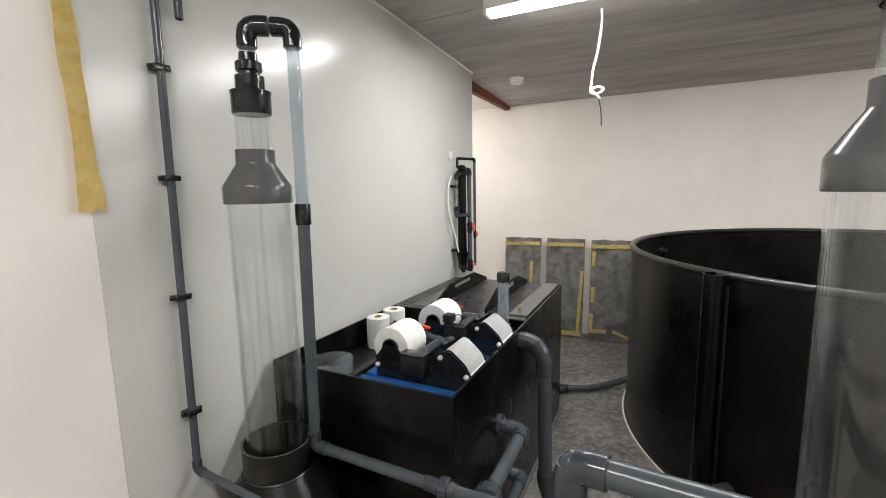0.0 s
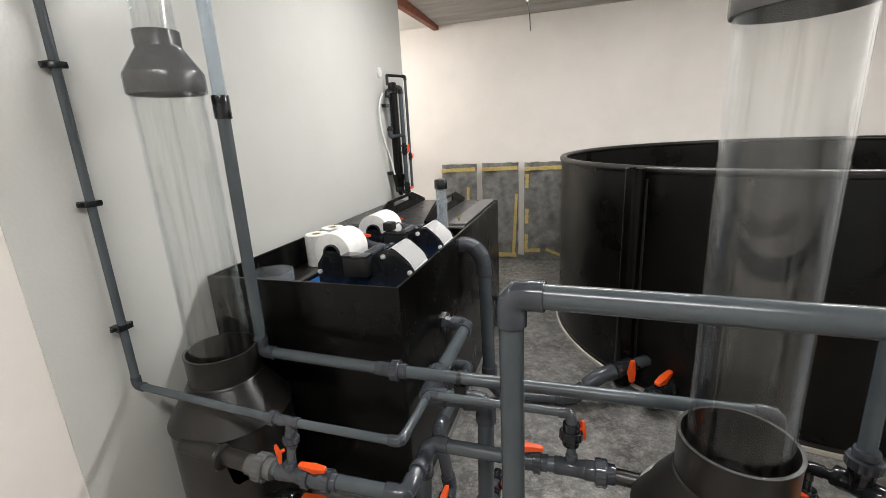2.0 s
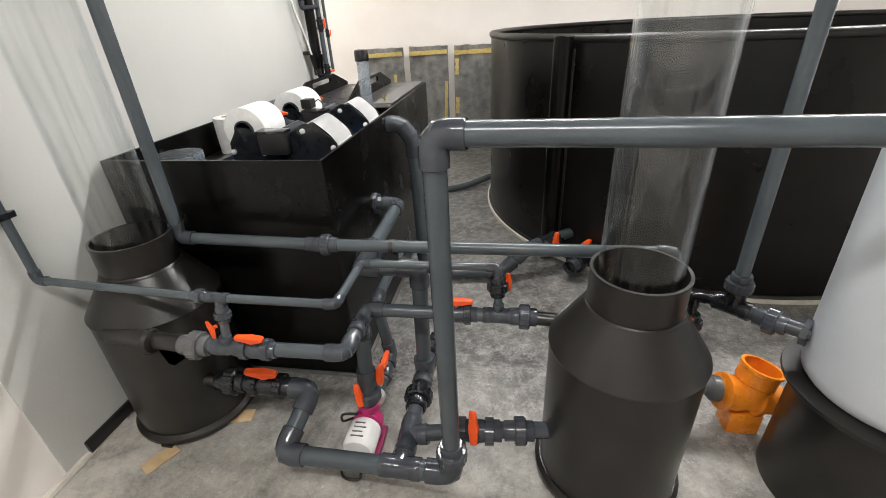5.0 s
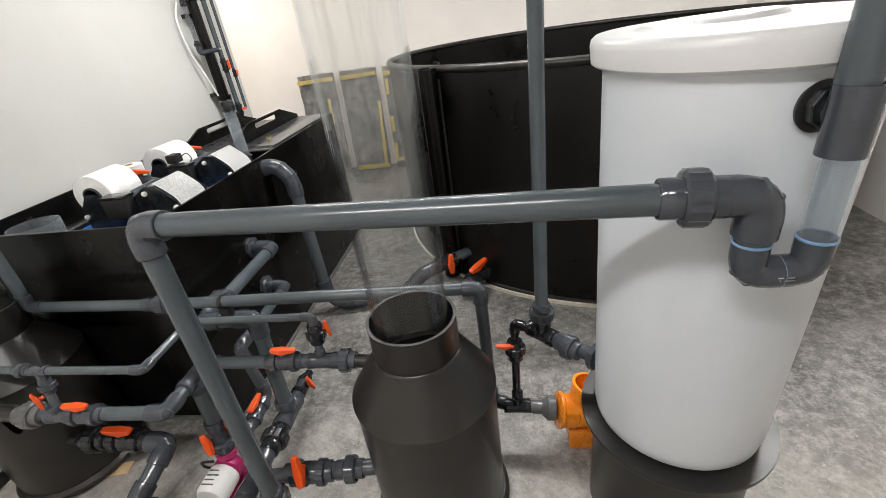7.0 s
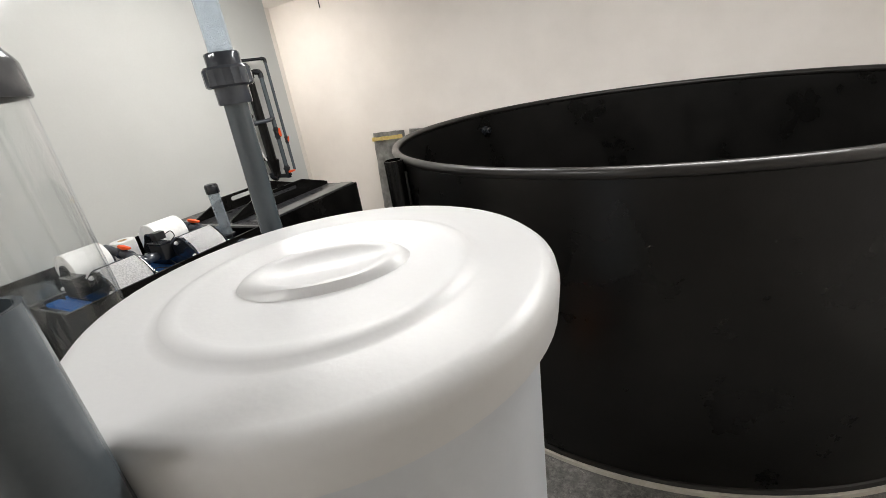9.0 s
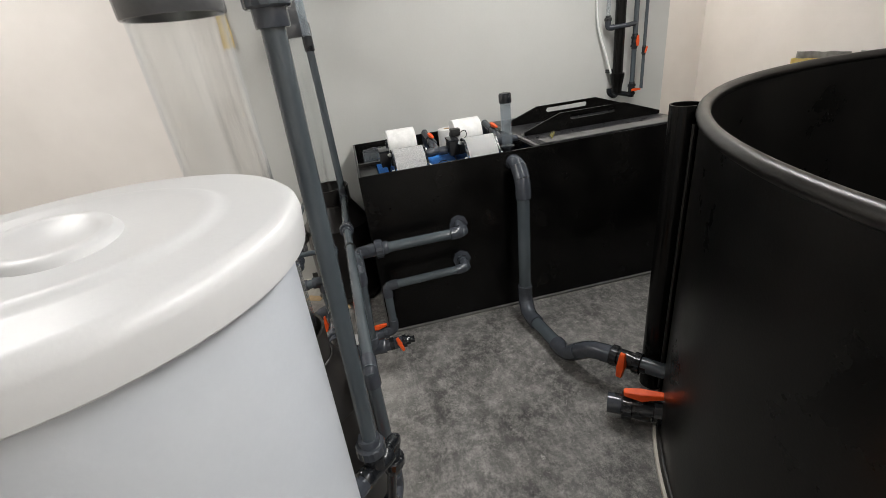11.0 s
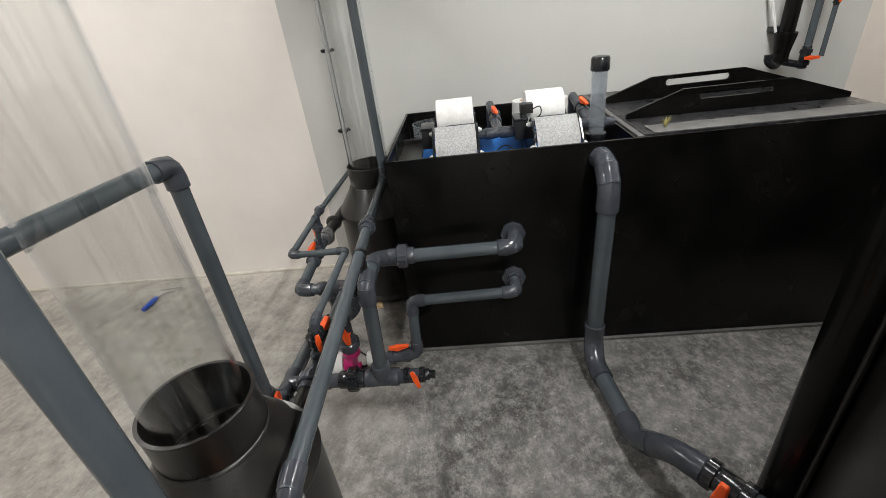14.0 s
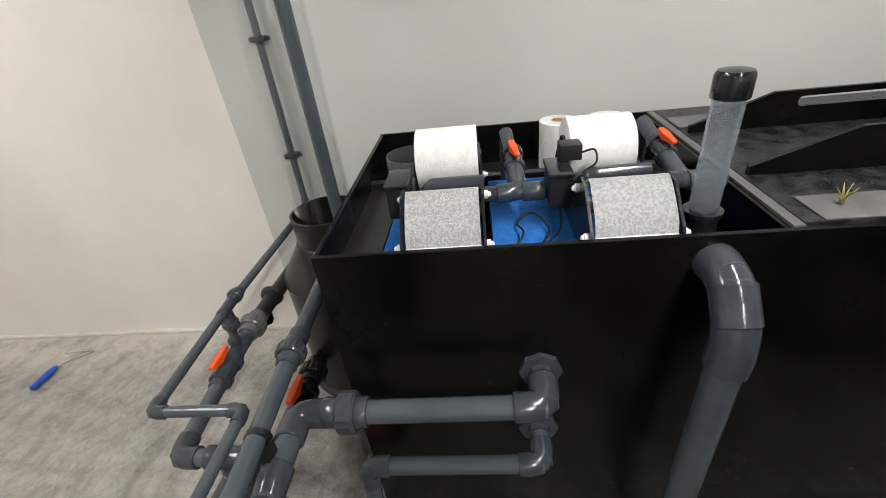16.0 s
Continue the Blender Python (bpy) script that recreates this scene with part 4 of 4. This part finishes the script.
part("handle", handle_mesh((0.172, -0.245, 0.262), (0.1, -0.1, 1), (1, -0.3, 0), 0.02), ORANGE, p, "bright orange valve lever")
part("handle", handle_mesh((0.125, -0.30, 0.225), (-0.1, 0.1, 1), (0.1, -1, 0), 0.018), ORANGE, p, "bright orange valve lever")

# circulation pump
t = thing("pump", (0.13, -0.29, 0), "small magenta circulation pump with a white label", "pump")
part("volute", lathe([(0.02, 0.0), (0.048, 0.004), (0.052, 0.02), (0.052, 0.04), (0.04, 0.048), (0.02, 0.05)], frame_to((0.13, -0.255, 0.075), (0, -1, 0)), 28), MAGENTA, t)
part("motor", lathe([(0.05, 0.0), (0.054, 0.006), (0.054, 0.085), (0.046, 0.098), (0.02, 0.1)], frame_to((0.13, -0.305, 0.075), (0, -1, 0)), 28), WHITE_PLASTIC, t, "white pump motor with label")
part("collar", lathe([(0.03, 0), (0.037, 0.004), (0.037, 0.026), (0.03, 0.03)], frame_to((0.134, -0.262, 0.125), (0, 0, 1)), 24, ribs=12, rib=0.05), MAGENTA, t)
part("foot", box(0.075, -0.40, 0.001, 0.185, -0.25, 0.024, 0.004), MAGENTA, t)
for k in range(4):
    part("print_bar", box(0.108, -0.385 + 0.017 * k, 0.1275, 0.150 - 0.008 * (k % 2), -0.381 + 0.017 * k, 0.1302), LID_MATT, t, "grey line of print")
part("white_union", lathe([(0.026, 0), (0.034, 0.003), (0.034, 0.03), (0.026, 0.034)], frame_to((0.13, -0.2, 0.09), (0, 1, 0)), 24), WHITE_PLASTIC, t)
part("power_lead", sweep(curve_points([(0.10, -0.30, 0.13), (0.05, -0.30, 0.12), (0.03, -0.27, 0.05), (0.05, -0.22, 0.01), (0.09, -0.24, 0.008), (0.06, -0.33, 0.008), (0.08, -0.44, 0.007), (0.14, -0.45, 0.007), (0.13, -0.40, 0.008)], 6), 0.0045, 8), RUBBER, t, "coiled black lead")

# lower header
p = plumbing((0.2, -0.47, 0.1), "grey floor header pipe with orange ball valves")
straight(p, (-0.44, -0.285, 0.225), (-0.3, -0.29, 0.225), 0.026, HDPE_ROUGH, "stub")
union(p, (-0.335, -0.288, 0.225), (1, 0, 0), 0.028, DARK_FIT)
run(p, [(-0.35, -0.288, 0.225), (-0.05, -0.285, 0.21), (-0.085, -0.468, 0.125), (0.452, -0.488, 0.145), (0.455, -0.484, 0.26)], 0.0285, GREY_PIPE)
valve(p, (-0.205, -0.287, 0.22), (1, 0, -0.03), (0, -0.15, 1), (-1, 0, 0), 0.0255, DARK_FIT)
union(p, (0.455, -0.483, 0.225), (0, 0, 1), 0.025)
run(p, [(0.300, -0.486, 0.14), (0.300, 0.05, 0.145)], 0.0285, GREY_FIT)
tee(p, (0.300, -0.482, 0.14), (1, -0.03, 0), (0, 1, 0), 0.027)
tee(p, (0.300, -0.372, 0.142), (0, 1, 0), (1, 0, 0.2), 0.027, 0.025)
union(p, (0.300, -0.215, 0.144), (0, 1, 0), 0.028, DARK_FIT)
tee(p, (0.300, -0.098, 0.145), (0, 1, 0), (0.02, 0.04, 1), 0.029)
valve(p, (0.300, 0.03, 0.147), (0, 1, 0), (0.9, 0.15, 0.45), (0.1, 0.3, -1), 0.018, DARK_FIT)
straight(p, (0.30, 0.04, 0.147), (0.302, 0.112, 0.148), 0.0165, DARK_FIT)
run(p, [(0.300, -0.372, 0.145), (0.52, -0.372, 0.195), (0.735, -0.345, 0.19)], 0.025, GREY_FIT)
valve(p, (0.512, -0.374, 0.193), (1, 0.06, 0), (0, -1, 0.25), (-0.05, 0.25, 1), 0.024, None, 0.045)
union(p, (0.645, -0.358, 0.191), (1, 0.1, 0), 0.024)

# outlets of the tank
p = plumbing((0.1, 0.2, 0.58), "grey tank outlet pipe with union and flange")
flange = lathe([(0.05, 0.0005), (0.05, 0.014), (0.03, 0.016), (0.03, 0.03)], frame_to((0.0, 0.462, 0.585), (1, 0, 0)), 8)
part("flange", flange, GREY_FIT, p, "eight-sided wall flange", smooth=20)
run(p, [(0.0, 0.462, 0.585), (0.105, 0.462, 0.582), (0.108, -0.085, 0.578), (0.306, -0.08, 0.585), (0.300, -0.098, 0.16)], 0.0265)
union(p, (0.107, 0.03, 0.58), (0, 1, 0), 0.027)
p = plumbing((0.1, 0.2, 0.38), "lower grey tank outlet pipe leading to the pump")
flange = lathe([(0.05, 0.0005), (0.05, 0.014), (0.03, 0.016), (0.03, 0.03)], frame_to((0.0, 0.460, 0.378), (1, 0, 0)), 8)
part("flange", flange, GREY_FIT, p, "eight-sided wall flange", smooth=20)
run(p, [(0.0, 0.460, 0.378), (0.105, 0.460, 0.374), (0.098, 0.03, 0.358), (0.135, 0.025, 0.11), (0.132, -0.165, 0.09)], 0.022)
valve(p, (0.134, -0.055, 0.10), (0, 1, 0.1), (0, -0.1, 1), (0, 1, 0.1), 0.0195)

# big overflow pipe to the basin
p = plumbing((0.3, 0.77, 0.05), "thick dark grey pipe from the filter tank to the basin")
run(p, [(0.0, 0.785, 0.862), (0.062, 0.785, 0.866), (0.118, 0.787, 0.79), (0.136, 0.768, 0.118), (0.205, 0.760, 0.056), (0.56, 0.80, 0.052), (0.69, 0.855, 0.165), (0.95, 1.055, 0.18)], 0.0325, GREY_PIPE)
valve(p, (0.808, 0.946, 0.173), (0.79, 0.61, 0.0), (0.61, -0.79, 0.1), (0, 0.1, 1), 0.0265, DARK_FIT)
p = plumbing((1.0, 0.85, 0.09), "dark open drain stub with a large orange valve on the basin")
straight(p, (1.07, 1.015, 0.088), (0.945, 0.835, 0.088), 0.033, DARK_FIT)
valve(p, (0.99, 0.903, 0.088), (0.58, 0.82, 0), (0, -0.15, 1), (0.58, 0.82, 0.1), 0.032, DARK_FIT)
part("open_end", shell(0.040, -0.03, 0.02, 0.006, frame_to((0.935, 0.822, 0.088), (0.58, 0.82, 0)), 26), GREY_FIT, p)

# bypass by the white barrel
p = plumbing((1.262, -0.10, 0.5), "grey riser with side branch beside the white barrel")
RX, RY = 1.262, -0.095
run(p, [(RX + 0.003, -0.066, 1.60), (RX, RY, 0.50)], 0.0195)
part("clear_pipe", shell(0.0195, 1.585, 2.10, 0.0025, Matrix.Translation((RX + 0.003, -0.066, 0)), 24), CLEAR_PVC, p, "clear pipe")
union(p, (RX + 0.003, -0.067, 1.565), (0, 0, 1), 0.0215)
union(p, (RX, RY, 0.575), (0, 0, 1), 0.0215)
tee(p, (RX, RY, 0.50), (0.7, -0.7, 0.05), (0, 0, 1), 0.022, 0.022, DARK_FIT)
straight(p, (RX, RY, 0.50), (1.43, -0.235, 0.505), 0.022, GREY_FIT)
union(p, (1.335, -0.167, 0.503), (0.7, -0.7, 0.05), 0.021)
part("flange", lathe([(0.04, 0), (0.04, 0.016)], frame_to((1.395, -0.205, 0.505), (0.7, -0.7, 0.05)), 8), GREY_FIT, p, smooth=20)
run(p, [(RX, RY, 0.50), (1.178, -0.035, 0.494), (1.176, -0.06, 0.40), (1.172, -0.095, 0.19)], 0.014, DARK_FIT, DARK_FIT)
union(p, (1.176, -0.058, 0.405), (0, 0.1, 1), 0.02, DARK_FIT)
part("handle", handle_mesh((1.148, -0.075, 0.425), (-1, 0, 0), (0, -0.3, 1), 0.012), ORANGE, p, "small orange valve lever")
coupler(p, (1.174, -0.085, 0.215), (0, 0.1, 1), 0.016, 0.04, DARK_FIT)
tee(p, (1.172, -0.095, 0.178), (1, 0, 0), (0, 0, 1), 0.02, 0.014, DARK_FIT)
straight(p, (1.172, -0.095, 0.178), (1.30, -0.095, 0.165), 0.022, REDUCER)
part("reducer", lathe([(0.023, 0), (0.023, 0.03), (0.042, 0.05), (0.042, 0.075)], frame_to((1.225, -0.095, 0.172), (1, 0, -0.1)), 26), REDUCER, p, "light grey reducer")
q = overflow(B, (RX + 0.003, -0.066, 1.6), "clear top loop above the free-standing column")

t = thing("drain_tee", (1.34, -0.09, 0.1), "orange drain tee with an open mouth on the floor", "drain pipe")
ax = Vector((1, 0.1, -0.22)).normalized()
o = Vector((1.308, -0.095, 0.158))
part("socket", lathe([(0.05, 0), (0.063, 0.002), (0.063, 0.012), (0.058, 0.016), (0.058, 0.06), (0.053, 0.066), (0.053, 0.19)], frame_to(o, ax), 32), DRAIN, t)
br = frame_to(o + ax * 0.09, (0.25, 0.12, 1))
part("branch", lathe([(0.053, 0.0), (0.053, 0.055), (0.06, 0.061), (0.06, 0.105), (0.064, 0.108), (0.064, 0.118), (0.054, 0.118), (0.054, 0.03)], br, 32, closed=False), DRAIN, t)
part("lower_ring", lathe([(0.058, 0.11), (0.064, 0.113), (0.064, 0.127), (0.058, 0.13)], frame_to(o, ax), 32), DRAIN, t)
lab = lathe([(0.0612, 0.066), (0.0612, 0.100)], br, 32, closed=False)
bmesh.ops.delete(lab, geom=[f for f in lab.faces if not (f.calc_center_median() - br.translation).normalized().dot(Vector((-0.3, -0.75, 0.55))) > 0.93], context="FACES")
part("label", lab, WHITE_PLASTIC, t, "small white sticker")
part("support", box(1.346, -0.13, 0.0, 1.446, -0.05, 0.085, 0.004), DRAIN, t)

# ---- white barrel ----
BX, BY = 1.590, -0.297
t = thing("barrel_stand", (BX, BY, 0), "black plastic pipe stand with a flat flange", "stand")
m = Matrix.Translation((BX, BY, 0))
part("tube", shell(0.20, 0.0, 0.384, 0.012, m, 64), HDPE_ROUGH, t)
part("flange", lathe([(0.02, 0.384), (0.236, 0.384), (0.237, 0.388), (0.236, 0.396), (0.02, 0.396)], m, 64), HDPE_ROUGH, t)
barrel = thing("barrel", (BX, BY, 0.396), "tall white plastic barrel with a cream lid on a black stand", "barrel")
part("body", lathe([(0.0, 0.3965), (0.165, 0.3965), (0.186, 0.401), (0.198, 0.416), (0.202, 0.442), (0.207, 0.70), (0.214, 1.0), (0.219, 1.282), (0.226, 1.286), (0.226, 1.30)], m, 72, closed=False), WHITE_PE, barrel)
lid = [(0.226, 1.286), (0.236, 1.286), (0.2405, 1.290), (0.2435, 1.320), (0.2415, 1.330), (0.234, 1.3365), (0.225, 1.338), (0.172, 1.3375), (0.166, 1.3380), (0.160, 1.3412), (0.156, 1.3430), (0.150, 1.3436), (0.143, 1.3428), (0.132, 1.3405), (0.0, 1.340)]
part("lid", lathe(lid, m, 72, closed=False), LID_PE, barrel, "cream push-on lid with moulded rings")
part("lid_grip", lathe([(0.078, 1.3395), (0.074, 1.3445), (0.069, 1.3485), (0.061, 1.349), (0.054, 1.3465), (0.044, 1.3420), (0.0, 1.341)], pose(BX, BY, 0, 0, 0, 35) @ Matrix.Diagonal((1.2, 0.8, 1, 1)), 40, closed=False), LID_PE, barrel, "raised oval grip")

# siphon trap beside the barrel
p = plumbing((1.57, -0.57, 1.0), "grey overflow pipe with a clear siphon trap on the barrel")
run(p, [(0.455, -0.484, 0.235), (0.452, -0.476, 1.113), (1.532, -0.575, 1.132), (1.532, -0.572, 1.06)], 0.0245)
union(p, (1.444, -0.568, 1.131), (1, -0.09, 0), 0.0245)
part("clear_pipe", shell(0.0205, 1.035, 1.085, 0.0025, Matrix.Translation((1.532, -0.572, 0)), 24), CLEAR_PVC, p, "clear pipe")
run(p, [(1.532, -0.572, 1.05), (1.532, -0.572, 1.002), (1.620, -0.568, 1.002), (1.620, -0.568, 1.05)], 0.0205, GREY_FIT)
part("clear_pipe", shell(0.0225, 1.03, 1.185, 0.0025, Matrix.Translation((1.620, -0.568, 0)), 24), CLEAR_PVC, p, "clear pipe")
part("sleeve", shell(0.0285, 1.178, 1.268, 0.006, Matrix.Translation((1.618, -0.566, 0)), 28), GREY_FIT, p)
part("open_pipe", shell(0.0245, 1.262, 1.442, 0.0035, Matrix.Translation((1.617, -0.560, 0)), 28), GREY_PIPE, p, "open-ended grey pipe")
run(p, [(1.618, -0.55, 1.228), (1.605, -0.49, 1.232)], 0.019, DARK_FIT)
part("grommet", lathe([(0.022, 0), (0.034, 0.002), (0.036, 0.008), (0.022, 0.012)], frame_to((1.610, -0.508, 1.231), (0.2, -1, 0)), 28), RUBBER, p, "black rubber grommet")

part("hex_nut", lathe([(0.027, 0), (0.029, 0.002), (0.029, 0.012), (0.027, 0.014)], frame_to((1.612, -0.518, 1.231), (0.2, -1, 0)), 8), DARK_FIT, p, "dark faceted nut", smooth=20)
for gx, gy in ((1.532, -0.572), (1.620, -0.568)):
    part("glue_ring", lathe([(0.0245, 1.0535), (0.0262, 1.0545), (0.0262, 1.0575), (0.0245, 1.0585), (0.023, 1.056)], Matrix.Translation((gx, gy, 0)), 28, closed="ring"), GLUE, p, "thin pale-blue glue ring")
part("glue_ring", lathe([(0.0245, -0.0012), (0.0257, 0), (0.0245, 0.0012)], frame_to((1.577, -0.570, 1.002), (1, 0.04, 0)), 28), GLUE, p, "thin pale-blue glue ring")

for dx, w, dz in ((-0.010, 0.014, 0.003), (0.007, 0.010, 0.003), (-0.011, 0.010, -0.002), (0.006, 0.014, -0.002)):
    part("print_bar", box(1.577 + dx - w / 2, -0.5955, 1.002 + dz - 0.0009, 1.577 + dx + w / 2, -0.5925, 1.002 + dz + 0.0009), STEEL, p, "small pale print")

# ---- steriliser on the wall ----
t = thing("uv_steriliser", (-0.765, 1.86, 1.0), "black tubular steriliser with valves fixed to the wall", "steriliser")
ux, uy = -0.765, 1.84
m = Matrix.Translation((ux, uy, 0))
part("lamp_tube", lathe([(0.03, 0.985), (0.034, 0.99), (0.034, 1.03), (0.046, 1.10), (0.046, 1.115), (0.033, 1.12), (0.033, 1.70), (0.042, 1.705), (0.042, 1.735), (0.03, 1.74), (0.03, 1.775), (0.012, 1.78)], m, 28), HDPE, t)
for z in (1.13, 1.62):
    part("bracket", box(XL + 0.005, uy - 0.045, z - 0.012, ux - 0.02, uy + 0.045, z + 0.012, 0.002), DARK_FIT, t)
px, py = -0.745, 1.94
part("bypass_pipe", sweep([(px, py, 0.96), (px, py, 1.74)], 0.016, 16), GREY_PIPE, t)
elbow(t, (px, py, 1.6), (px, py, 1.745), (ux, uy + 0.02, 1.745), 0.016, DARK_FIT)
part("bypass_pipe", sweep([(px, py, 1.745), (ux, uy, 1.745)], 0.016, 16), DARK_FIT, t)
part("thin_pipe", sweep([(-0.725, 2.0, 1.0), (-0.725, 2.0, 1.83)], 0.0105, 14), GREY_PIPE, t)
elbow(t, (-0.725, 2.0, 1.5), (-0.725, 2.0, 1.83), (-0.80, 1.84, 1.83), 0.0105, DARK_FIT)
part("thin_pipe", sweep([(-0.725, 2.0, 1.83), (-0.80, 1.84, 1.83)], 0.0105, 14), DARK_FIT, t)
part("thin_pipe", sweep([(-0.80, 1.84, 1.83), (-0.80, 1.84, 1.76)], 0.0105, 14), DARK_FIT, t)
# clear sight loop on the near side
sx, sy = -0.77, 1.755
part("clear_loop", sweep([(sx, sy, 1.44), (sx, sy, 1.68)], 0.0125, 14), CLEAR_PVC, t, "clear sight pipe")
elbow(t, (sx, sy, 1.6), (sx, sy, 1.71), (ux, uy, 1.71), 0.015, DARK_FIT)
part("branch_pipe", sweep([(sx, sy, 1.71), (ux, uy, 1.71)], 0.015, 14), DARK_FIT, t)
elbow(t, (sx, sy, 1.6), (sx, sy, 1.40), (px, py, 1.40), 0.015, GREY_FIT)
part("branch_pipe", sweep([(sx, sy, 1.40), (-0.71, 1.86, 1.405), (px, py, 1.41)], 0.0145, 14), GREY_FIT, t)
union(t, (sx, sy, 1.45), (0, 0, 1), 0.013, DARK_FIT)
valve(t, (px, py, 1.30), (0, 0, 1), (1, 0, 0), (0, 0, 1), 0.014, DARK_FIT)
valve(t, (-0.725, 2.0, 1.24), (0, 0, 1), (1, 0, 0), (0, 0.3, 1), 0.009, DARK_FIT)
valve(t, (px, py, 1.0), (0, 0, 1), (1, 0.1, 0), (0, 1, 0), 0.015, DARK_FIT)
part("lower_elbow", sweep(curve_points([(ux, uy - 0.0, 0.99), (ux + 0.02, uy - 0.03, 0.975), (ux + 0.03, uy - 0.07, 1.0), (ux + 0.03, uy - 0.075, 1.03)], 5), 0.018, 14), DARK_FIT, t)
part("lower_elbow", sweep([(px, py, 0.965), (ux, uy, 0.99)], 0.016, 14), DARK_FIT, t)
part("loose_hose", sweep(curve_points([(-0.80, 1.74, 1.70), (-0.815, 1.70, 1.6), (-0.81, 1.71, 1.42), (-0.79, 1.76, 1.25), (-0.78, 1.80, 1.12)], 6), 0.006, 10), WHITE_PLASTIC, t, "thin grey-white hose")
part("white_disc", lathe([(0.036, 0), (0.036, 0.006), (0.03, 0.009)], frame_to((XL + 0.005, 1.80, 1.85), (1, 0, 0)), 28), WHITE_PLASTIC, t, "round white wall cap")

# ---- floor hose between tanks ----
t = thing("floor_pipe", (0.2, 2.15, 0.03), "dark grey pipe lying on the floor behind the filter tank", "pipe")
part("pipe", sweep(curve_points([(-0.08, 1.98, 0.05), (-0.02, 2.09, 0.032), (0.2, 2.2, 0.035), (0.44, 2.42, 0.06)], 8), 0.024, 16), GREY_PIPE, t)
run(t, [(-0.10, 1.815, 0.43), (-0.10, 1.95, 0.43), (-0.085, 1.96, 0.06), (-0.02, 2.08, 0.032)], 0.023, GREY_PIPE)
part("flange", lathe([(0.045, 0.0005), (0.045, 0.014), (0.028, 0.016)], frame_to((-0.10, 1.8155, 0.43), (0, 1, 0)), 8), GREY_FIT, t, smooth=20)
part("coupler", lathe([(0.03, -0.03), (0.03, 0.03)], frame_to((-0.02, 2.09, 0.031), (1, 0.35, 0)), 22), DARK_FIT, t)

# ---- paint roller on the floor ----
t = thing("paint_roller", (-0.62, -1.74, 0), "blue paint roller handle with wire frame lying on the floor", "paint roller")
m = frame_to((-0.545, -1.69, 0.016), (-1, 0.04, 0))
part("grip", lathe([(0.008, -0.065), (0.014, -0.06), (0.013, -0.02), (0.015, 0.03), (0.011, 0.06), (0.006, 0.07)], m, 18), BLUE, t, "blue plastic grip")
part("wire_frame", sweep(curve_points([(-0.61, -1.688, 0.016), (-0.66, -1.655, 0.012), (-0.70, -1.61, 0.008), (-0.722, -1.588, 0.006), (-0.72, -1.63, 0.006), (-0.708, -1.73, 0.006)], 5), 0.003, 8), STEEL, t)
bm = lathe([(0.03, 0.0008), (0.034, 0.004), (0.03, 0.012)], Matrix.Translation((-0.79, -2.86, 0)) @ Matrix.Diagonal((1.5, 1, 1, 1)), 20)
single("rag", bm, DRAIN, "small orange rag on the floor", "rag")
